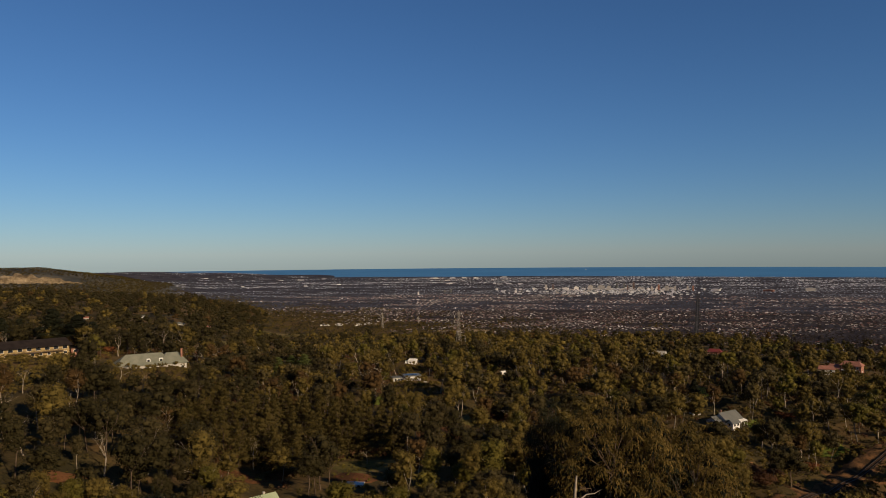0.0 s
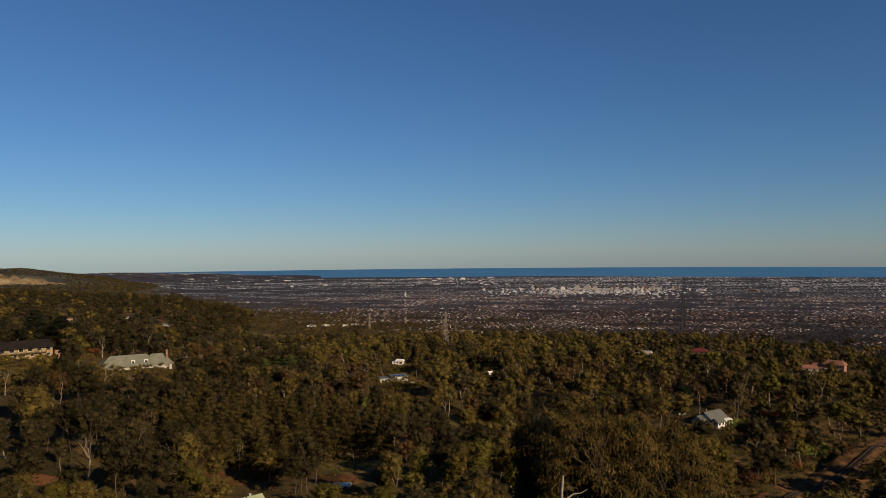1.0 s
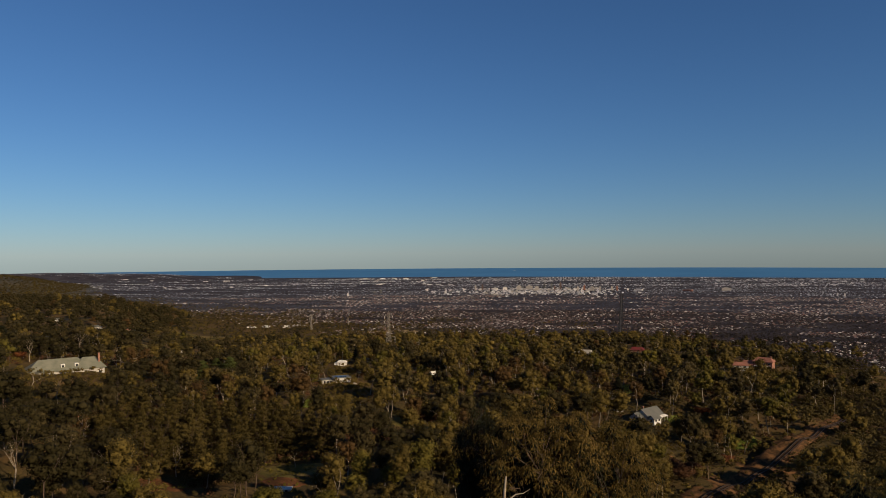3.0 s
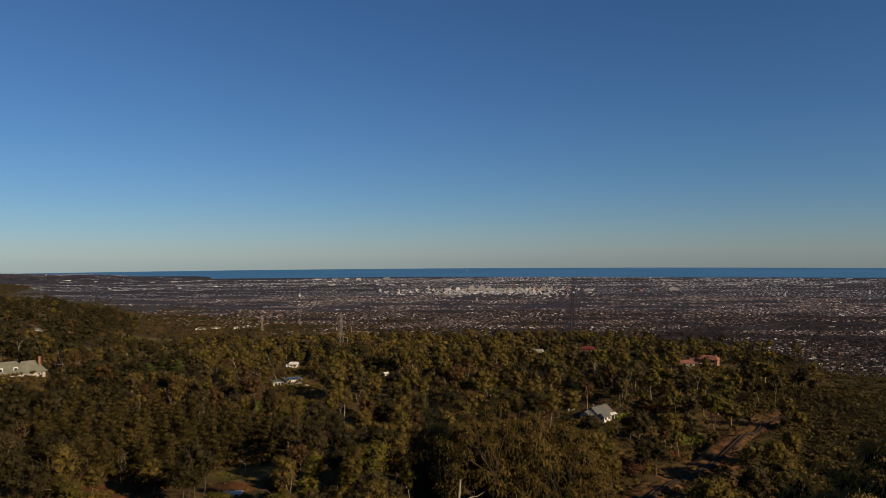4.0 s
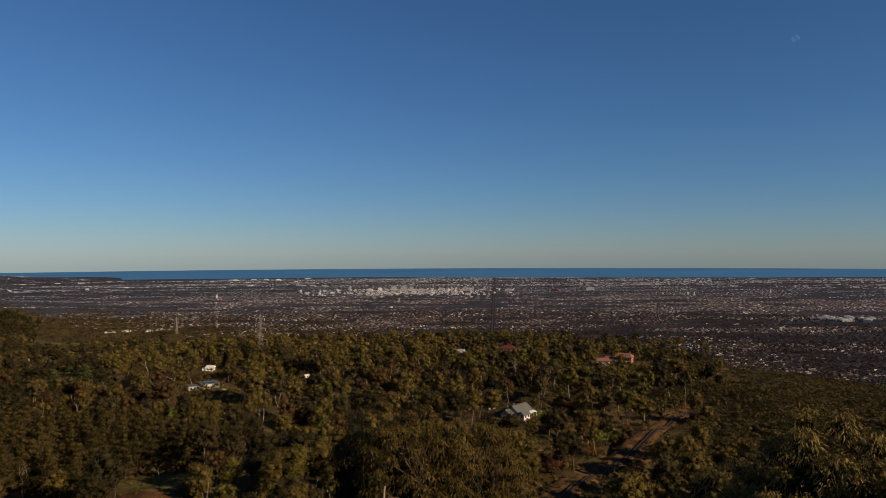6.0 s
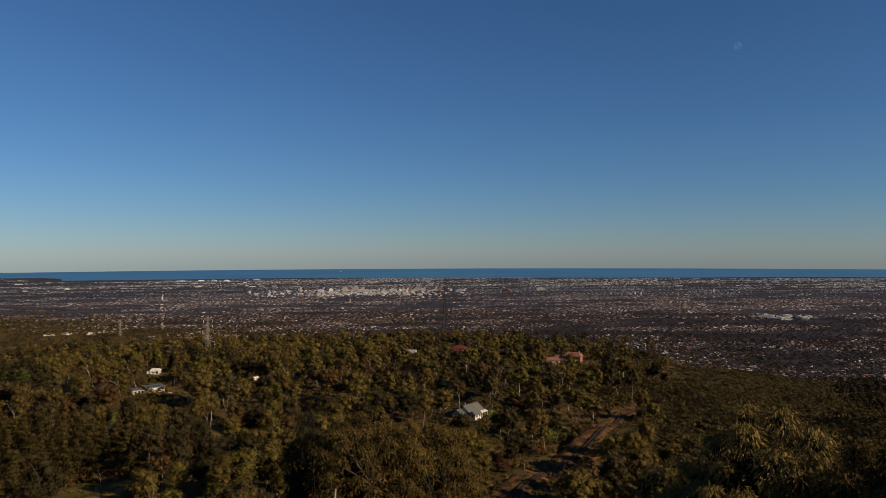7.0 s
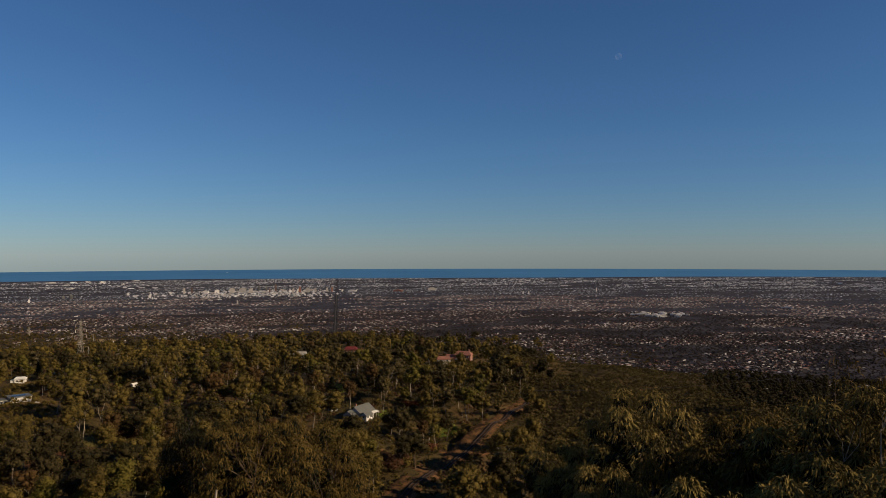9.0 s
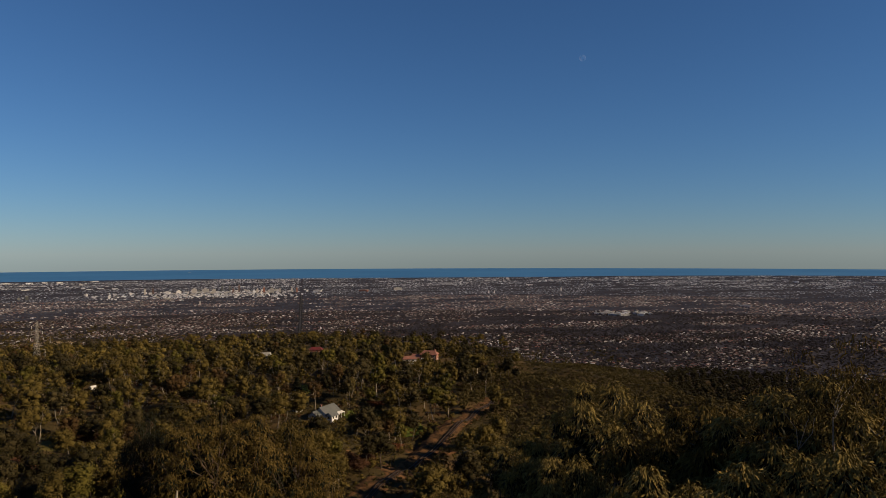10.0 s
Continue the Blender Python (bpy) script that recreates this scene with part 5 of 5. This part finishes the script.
pylon(13.4, 644, 37.5, 30, 0.068)
pylon(19.47, 1010, 22, 30, 0.13)
pylon(16.6, 1060, 12, 20, 0.13)


def string_wire():
    """The overhead wire that crosses the scrub of the spur, on two timber poles."""
    ends = []
    for b, r, drop in ((-20.5, 400, 75.5), (-42, 448, 65.0)):
        x, y, z = spot(b, r)
        ob = thing("power_pole", pose(x, y, z - 0.3, 0, 0, b), "plain timber power pole in the scrub", "pole", "power poles")
        mesh_part("mast", beam_mesh([(0, 0, 0, 0, 0, 150.6 - drop - z, 0.2, 0.13)], 6, True), BROWN_BARK, ob)
        mesh_part("crossarm", beam_mesh([(-1.1, 0, 150.2 - drop - z, 1.1, 0, 150.2 - drop - z, 0.08, 0.08)]), BROWN_BARK, ob)
        ends.append(np.array((x, y, 150.0 - drop)))
    t = np.linspace(0, 1, 25)[:, None]
    line = ends[0] * (1 - t) + ends[1] * t - np.array((0, 0, 3.0)) * 4 * t * (1 - t)
    ob = mesh_part("wire", beam_mesh([(*a, *b, 0.07, 0.07) for a, b in zip(line[:-1], line[1:])], 4, True), ASPHALT)
    tagged(ob, "dark overhead power wire across the scrub", "wire", "power poles")


string_wire()


# ---------------------------------------------------------------- the plain
ROAD_TURN = 5.1                                  # the main road runs straight from the hills to the town


def grid_places(cell_x, cell_y, r0, r1, seed, jitter=0.45):
    """Places along the town's street grid, out to both sides of the main road."""
    rng = np.random.default_rng(seed)
    x, y = np.meshgrid(np.arange(-3400, 3400, cell_x), np.arange(300, 3600, cell_y))
    x, y = x + rng.uniform(-jitter, jitter, x.shape) * cell_x, y + rng.uniform(-jitter, jitter, y.shape) * cell_y
    x, y = x.ravel(), y.ravel()
    road = np.abs(x) < 3.4
    c, s = math.cos(radians(ROAD_TURN)), math.sin(radians(ROAD_TURN))
    x, y = x * c + y * s - 5, -x * s + y * c
    r, b = np.hypot(x, y), np.degrees(np.arctan2(-x, y))
    shore = 3080 + np.clip((b - 14) * 20, 0, 400) + np.clip((-b - 25) * 25, 0, 900)
    keep = (r > np.maximum(r0, wood_edge(b) * rng.uniform(0.8, 1.06, len(r)))) & (r < np.minimum(r1, shore)) & (b > -56) & (b < 52) & ~road
    x, y = x[keep], y[keep]
    z = height(x, y)
    low = (z < PLAIN_Z + 6) | (np.hypot(x, y) > 2880)
    return np.stack([x, y, z], 1)[low], rng


def houses_mesh(place, rng, size, tall, name, label):
    """Low houses in one mesh: walls as the object, hipped roofs as its part."""
    n = len(place)
    w, d = rng.uniform(*size, n) * 1.25, rng.uniform(size[0] * 0.8, size[1] * 0.6, n)
    h, rise = rng.uniform(*tall, n), rng.uniform(0.25, 0.5, n) * rng.uniform(*tall, n)
    t = -radians(ROAD_TURN) + (rng.random(n) < 0.15) * np.pi / 2 + rng.normal(size=n) * 0.05
    c, s = np.cos(t), np.sin(t)
    q = np.array([(-1, -1), (1, -1), (1, 1), (-1, 1)], float) / 2

    def ring(grow, z):
        x, y = q[None, :, 0] * (w * grow)[:, None], q[None, :, 1] * (d * grow)[:, None]
        return np.stack([x * c[:, None] - y * s[:, None] + place[:, 0:1], x * s[:, None] + y * c[:, None] + place[:, 1:2], np.broadcast_to((place[:, 2] + z)[:, None], x.shape)], -1)

    k = np.arange(4)
    wall = np.concatenate([ring(1.0, -0.6 + 0 * h), ring(1.0, h)], 1)
    side = np.stack([k, (k + 1) % 4, (k + 1) % 4 + 4, k + 4], 1)
    # beyond the near suburbs, walls and roofs take haze-tinted colours
    ob = mesh_part(name, solid(wall.reshape(-1, 3), (side[None] + (np.arange(n) * 8)[:, None, None]).reshape(-1, 4)), SUB_WALL if name == "suburb_houses" else TOWN_WALL if name in ("coastal_suburb", "town_buildings") else HAZED_WALL)
    tagged(ob, label, "houses", kind="stuff")
    roof = np.concatenate([ring(1.14, h), ring(0.35, h + rise)], 1)
    top = np.concatenate([side, [(4, 5, 6, 7)]])
    mesh_part("roofs", solid(roof.reshape(-1, 3), (top[None] + (np.arange(n) * 8)[:, None, None]).reshape(-1, 4)), SUB_ROOF if name == "suburb_houses" else HAZED_ROOF, ob, "red, grey and white roofs")


def build_plain():
    rows = (("suburb_houses", "suburban houses with red, grey and white roofs on the plain", 5.4, 6.8, 600, 1150, (1.3, 3.3), (0.6, 1.1), 0.62),
            ("suburb_houses", "rows of small suburban houses farther out on the plain", 7.5, 10.0, 1150, 1800, (1.6, 3.8), (0.6, 1.1), 0.55),
            ("distant_suburb", "distant suburbs with pale roofs towards the coast, coloured blue for haze", 8.5, 15.0, 1800, 3560, (1.2, 3.5), (0.5, 1.0), 0.6),
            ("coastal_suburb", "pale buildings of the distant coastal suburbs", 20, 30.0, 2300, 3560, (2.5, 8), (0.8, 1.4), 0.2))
    for k, (name, label, cx, cy, r0, r1, size, tall, share) in enumerate(rows):
        p, rng = grid_places(cx, cy, r0, r1, 30 + k)
        dense = 0.8 * wave(p[:, 0] * 0.35, p[:, 1], 150, 21) + 0.5 * wave(p[:, 0] * 0.5, p[:, 1], 420, 22)
        dense = dense + 0.3 * np.exp(-((np.degrees(np.arctan2(-p[:, 0], p[:, 1])) + 1) / 7) ** 2)
        dense = dense + 0.45 * wave(p[:, 0] * 0.22, p[:, 1], 300, 27) - 0.6 * (p[:, 2] > PLAIN_Z + 5)
        dense = dense - 0.45 * np.clip((np.degrees(np.arctan2(-p[:, 0], p[:, 1])) - 13) / 10, 0, 1)
        p = p[rng.random(len(p)) < share + 0.8 * dense]
        houses_mesh(p, rng, size, tall, name, label)
    # trees beyond 1300 m are paler and bluer, with haze put into their colour
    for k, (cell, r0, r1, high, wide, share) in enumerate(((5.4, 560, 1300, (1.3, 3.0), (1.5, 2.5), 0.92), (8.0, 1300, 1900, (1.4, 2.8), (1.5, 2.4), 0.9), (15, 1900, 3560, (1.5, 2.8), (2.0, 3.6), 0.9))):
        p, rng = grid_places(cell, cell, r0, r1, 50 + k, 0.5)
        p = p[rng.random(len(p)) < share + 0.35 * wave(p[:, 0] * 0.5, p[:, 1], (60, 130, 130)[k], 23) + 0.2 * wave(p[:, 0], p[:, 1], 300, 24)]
        wood("town_trees", "dark street and garden trees between the suburbs, the far ones hazed blue", [crown(140 + j, 1, (9, 5, 4)[k], 0.28, spread=0.3) for j in range(4)], (NEAR_TOWN_TREE, HAZED_TREE, HAZED_TREE)[k], p, rng, high, wide)
    p, rng = grid_places(4.8, 4.8, 560, 980, 57, 0.5)
    p = p[rng.random(len(p)) < 0.6 + 0.3 * wave(p[:, 0], p[:, 1], 50, 25)]
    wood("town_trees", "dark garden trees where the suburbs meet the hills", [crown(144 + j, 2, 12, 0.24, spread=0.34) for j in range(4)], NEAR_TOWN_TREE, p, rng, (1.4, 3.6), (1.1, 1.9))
    # the straight main road and its avenue of dark trees
    rng = np.random.default_rng(71)
    y = np.repeat(np.arange(700, 1820, 3.0), 2) + rng.normal(size=2 * len(np.arange(700, 1820, 3.0)))
    x = np.tile((-1.9, 1.9), len(y) // 2) + rng.normal(size=len(y)) * 0.4
    a, b = math.cos(radians(ROAD_TURN)), math.sin(radians(ROAD_TURN))
    x, y = x * a + y * b - 5, -x * b + y * a
    p = np.stack([x, y, height(x, y)], 1)
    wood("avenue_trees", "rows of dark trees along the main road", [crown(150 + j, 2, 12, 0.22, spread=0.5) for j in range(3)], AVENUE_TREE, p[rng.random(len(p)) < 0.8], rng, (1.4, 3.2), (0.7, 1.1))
    c, s = math.cos(radians(ROAD_TURN)), math.sin(radians(ROAD_TURN))
    line = [(y * s - 5, y * c) for y in np.linspace(720, 1900, 8)]
    v, f, *_ = strip(line, (-1.0, -0.9, 0.9, 1.0), (0.02, 0.12, 0.12, 0.02))
    tagged(mesh_part("road", solid(v, f), ASPHALT), "straight dark main road across the plain to the town", "road", kind="structure")


build_plain()


def block(bearing, r, w, d, h, material, label, turn=0.0, group="town buildings", cap=True):
    """A town building: a body with a parapet, a plant room on its roof and ledges between its storeys."""
    x, y, z = spot(bearing, r)
    ob = thing("office_building", pose(x, y, z - 0.3, 0, 0, bearing + turn), label + (" in the town" if len(label.split()) < 4 else ""), "building", group)
    bm = bmesh.new()
    storeys, last = max(2, int(h / 2.2)), None
    for k in range(storeys):                     # one stepped shell: recessed window bands between ledges
        for g, z in ((0.15, k / storeys), (0.15, (k + 0.4) / storeys), (0.0, (k + 0.4) / storeys), (0.0, (k + 1) / storeys)):
            ring = [bm.verts.new((sx * (w / 2 + g), sy * (d / 2 + g), z * h)) for sx, sy in ((-1, -1), (1, -1), (1, 1), (-1, 1))]
            if last:
                for q in range(4):
                    bm.faces.new((last[q], last[(q + 1) % 4], ring[(q + 1) % 4], ring[q]))
            last = ring
    bm.faces.new(last)
    part("body", bm, material, ob)
    if cap:
        box_part("plant_room", (-w * 0.25, -d * 0.2, h, w * 0.2, d * 0.25, h + 0.12 * h + 0.8), material, ob)
        box_part("roof", (-w / 2 - 0.2, -d / 2 - 0.2, h - 0.02, w / 2 + 0.2, d / 2 + 0.2, h + 0.35), CONCRETE, ob)
    return ob


def build_town():
    rng = np.random.default_rng(41)
    # the tall ones: bearing, distance, width, height, dark or pale
    for b, r, w, h, m, label in (
            (-0.25, 2010, 9, 27, DARK_WALL, "dark brown office tower, the tallest in town"), (0.45, 2030, 8, 22, GREY_ROOF, "grey office tower"),
            (1.0, 2050, 9, 21, GREY_ROOF, "slender grey office tower"), (0.2, 1990, 7, 16, DARK_WALL, "dark blue-grey office tower"),
            (6.45, 2000, 8, 19, CREAM_WALL, "tan apartment tower"), (5.9, 2020, 8, 20, DARK_WALL, "dark slab office block"), (7.4, 1960, 8, 10, WHITE_WALL, "white office block"),
            (3.0, 2010, 15, 16, CREAM_WALL, "cream slab office block"), (2.2, 2005, 20, 16, CREAM_WALL, "broad cream office block"), (1.6, 2000, 12, 14, CREAM_WALL, "cream office block"),
            (-1.6, 1990, 10, 14, CREAM_WALL, "pale yellow office block"), (-2.1, 2010, 9, 18, TILE_ROOF, "reddish office tower"), (-2.7, 1990, 12, 15, CREAM_WALL, "cream office block"),
            (-3.3, 2000, 9, 14, CREAM_WALL, "pale office block"), (-4.6, 1990, 8, 17, BRICK_WALL, "brown apartment tower"), (-4.2, 2010, 8, 14, CREAM_WALL, "pale apartment block"),
            (-1.9, 1930, 7, 10, WHITE_WALL, "white hotel block"), (4.9, 1990, 16, 10, WHITE_WALL, "white low office block"), (4.1, 1995, 14, 12, WHITE_WALL, "white office block"),
            (10.3, 1990, 8, 8, WHITE_WALL, "white block among trees"), (8.85, 1860, 8, 9, WHITE_WALL, "white flats standing alone"), (2.6, 1560, 5, 9, CREAM_WALL, "tan apartment block in the suburbs"),
            (16.6, 1790, 6, 10, WHITE_WALL, "white apartment block in the suburbs"), (14.0, 1900, 9, 12, GREY_ROOF, "grey apartment block in the suburbs"), (14.5, 1900, 8, 8, GREY_ROOF, "grey low block in the suburbs"),
            (-19.75, 1860, 5, 9, WHITE_WALL, "white flats, one of two"), (-20.2, 1860, 5, 9, WHITE_WALL, "white flats, one of two"), (-25.45, 2000, 5, 12, WHITE_WALL, "white apartment tower standing alone"),
            (-33.4, 2500, 6, 12, WHITE_WALL, "white distant tower"), (-6.2, 2010, 26, 5, WHITE_WALL, "white sports ground stand"), (-5.4, 2010, 8, 7, WHITE_WALL, "white sports ground stand"),
            (-9.8, 1990, 28, 7, TILE_ROOF, "long reddish building"), (-12.5, 2050, 26, 9, CREAM_WALL, "long cream building"), (12.0, 2950, 24, 5, WHITE_WALL, "white seaside flats by the coast"), (12.9, 2970, 18, 4, WHITE_WALL, "white seaside flats by the coast"), (15.2, 2960, 26, 5, WHITE_WALL, "white seaside flats by the coast")):
        block(b, r, w * (0.85 if w >= 12 else 0.55), w * 0.4, h * 0.74, m, label, rng.uniform(-25, 10))
    for k in range(250):
        if k < 190:                              # the dense core, in four clusters
            mid, wide = ((-2.3, 0.8), (0.4, 0.9), (2.4, 1.0), (5.2, 1.7))[k % 4]
            b, r, w, h = rng.normal(mid, wide), rng.uniform(1820, 2120), rng.uniform(1.6, 6.5), rng.uniform(1.8, 7.5) * rng.uniform(0.5, 1) * (0.55 if k % 4 == 3 else 1.0)
        else:
            b, r, w, h = rng.uniform(-7, 11), rng.uniform(1640, 2080), rng.uniform(2.0, 7.5), rng.uniform(1.0, 2.6)
        wall = (CREAM_WALL, TOWN_WALL, WHITE_WALL, TOWN_WALL, CREAM_WALL, GREY_ROOF, TOWN_WALL)[k % 7]
        block(b, r, w, w * rng.uniform(0.4, 0.8), h, wall, "pale low-rise town building" if h < 3.2 else "pale mid-rise town building", rng.uniform(-25, 10), cap=w > 5.0)
    b = np.radians(np.concatenate([rng.normal(m, w, 55) for m, w in ((-2.3, 0.8), (0.4, 0.9), (2.4, 1.0), (5.2, 1.7))] + [rng.uniform(-7, 11, 90)]))
    r = rng.uniform(1780, 2100, len(b))
    houses_mesh(np.stack([-r * np.sin(b), r * np.cos(b), height(-r * np.sin(b), r * np.cos(b))], 1), rng, (1.6, 5.5), (1.2, 3.8), "town_buildings", "close-set pale low buildings of the town centre")
    # big sheds on the plain
    for k in range(26):
        w = rng.uniform(4, 13)
        ob = block(rng.normal(-30.4, 1.1), rng.uniform(1225, 1300), w, w * rng.uniform(0.8, 1.5), rng.uniform(2.0, 3.0), (WHITE_WALL, TOWN_WALL)[k % 2], "pale retail shed of the shopping centre", rng.uniform(-15, 20), "sheds on the plain")
        ob.name = "shed"
    for k in range(84):
        far = k < 60
        w = rng.uniform(7, 24)
        ob = block(rng.uniform(-50, -17) if far else rng.uniform(8, 32), rng.choice((2420, 2760, 3000)) + rng.normal() * 40, w, w * 0.3, rng.uniform(2.2, 3.4), (WHITE_WALL, TOWN_WALL)[k % 2], "long pale industrial shed near the coast", rng.uniform(-12, 12), "sheds on the plain", cap=False)
        ob.name = "shed"
    for b, r, w, d, h, label in ((22.9, 1060, 9, 5, 2.2, "long white school building"), (21.4, 1050, 8, 4, 2.2, "white school building"), (20.6, 1065, 9, 4, 2.2, "tan school building"), (24.0, 1060, 10, 5, 2.0, "white hall with low roof"),
                                 (32.9, 3100, 13, 8, 2.4, "white distant shed"), (-39.0, 1500, 16, 8, 2.5, "long white shed"), (-13.0, 880, 5, 3, 1.6, "white house standing clear"),
                                 (-22.0, 760, 4, 3, 1.6, "bright white house at the wood's edge"), (-33.5, 780, 5, 3, 1.5, "white-roofed house near the gully")):
        ob = block(b, r, w * 1.3, d * 0.9, h, WHITE_WALL if "white" in label else TOWN_WALL, label, rng.uniform(-10, 20), "sheds on the plain")
        ob.name = "shed"
    # the flat slab behind the pylon with its poles
    x, y, z = spot(12.9, 960)
    ob = thing("reservoir", pose(x, y, z, 0, 0, 12.9), "flat pale concrete reservoir roof on the slope", "reservoir")
    box_part("roof", (-36, -14, -0.4, 34, 14, 0.3), TAN_WALL, ob, "", 0.2)
    box_part("wall", (-35, -13.4, -4, 33, 13.4, -0.42), BROWN_BARK, ob)
    for b, r, h in ((12.9, 700, 12), (12.6, 905, 14), (10.9, 800, 9), (14.6, 760, 9)):
        x, y, z = spot(b, r)
        ob = thing("light_pole", pose(x, y, z - 0.3, 0, 0, b), "tall thin pale light pole", "pole", "poles by the reservoir")
        mesh_part("mast", beam_mesh([(0, 0, 0, 0, 0, h, 0.3, 0.2)], 6), STEEL, ob)
        mesh_part("arm", beam_mesh([(0, 0, h - 0.2, -2.5, 0, h, 0.16, 0.12)], 4), STEEL, ob)


build_town()


# ---------------------------------------------------------------- quarry, moon and ship
def build_far():
    q = np.linspace(41.3, 47.5, 40)
    rng = np.random.default_rng(61)
    r = np.array([2190, 2205, 2222, 2240, 2262, 2285.0])
    a, rr = np.meshgrid(np.radians(q), r)
    rr = rr + rng.normal(size=rr.shape) * 4
    edge = np.clip((q - 41.3) / 3.0, 0.15, 1)[None] * (0.75 + 0.25 * np.sin(q * 5.1) * np.sin(q * 2.3 + 1))[None]
    rr = 2200 + (rr - 2200) * edge
    x, y = -rr * np.sin(a), rr * np.cos(a)
    z = height(x, y) + 1.5 + rng.random(x.shape) * 2.5 + edge * np.array((-4, 0, 8, 11, 13, 3.0))[:, None]
    m, n = x.shape
    i, j = np.meshgrid(np.arange(m - 1), np.arange(n - 1), indexing="ij")
    f = np.stack([i * n + j, i * n + j + 1, (i + 1) * n + j + 1, (i + 1) * n + j], -1).reshape(-1, 4)
    tagged(mesh_part("quarry", solid(np.stack([x, y, z], -1), f), ROCK), "bare tan quarry face cut into a distant hill", "quarry", kind="structure")
    b, e, d = radians(-27.2), radians(14.95), 4700
    bm = bmesh.new()
    bmesh.ops.create_icosphere(bm, subdivisions=3, radius=21)
    moon = part("moon", bm, MOON_DUST)
    moon.location = (-d * math.sin(b) * math.cos(e), d * math.cos(b) * math.cos(e), 150 + d * math.sin(e))
    for p in moon.data.polygons:
        p.use_smooth = True
    tagged(moon, "pale daytime moon in the clear blue sky", "moon")
    x, y, _ = spot(3.35, 4254)
    ship = thing("ship", pose(x, y, PLAIN_Z + 0.3, 0, 0, 0), "white ship far out on the sea", "ship")
    bm = bmesh.new()
    v = box(bm, -9, -2, 0, 9, 2, 2.6)
    for k in v:
        if k.co.z < 1:
            k.co.x *= 0.85
    ship.scale = (0.6, 0.6, 0.5)
    part("hull", bm, WHITE_WALL, ship)
    box_part("deckhouse", (-7, -1.6, 2.6, -3, 1.6, 5.2), WHITE_WALL, ship)


build_far()
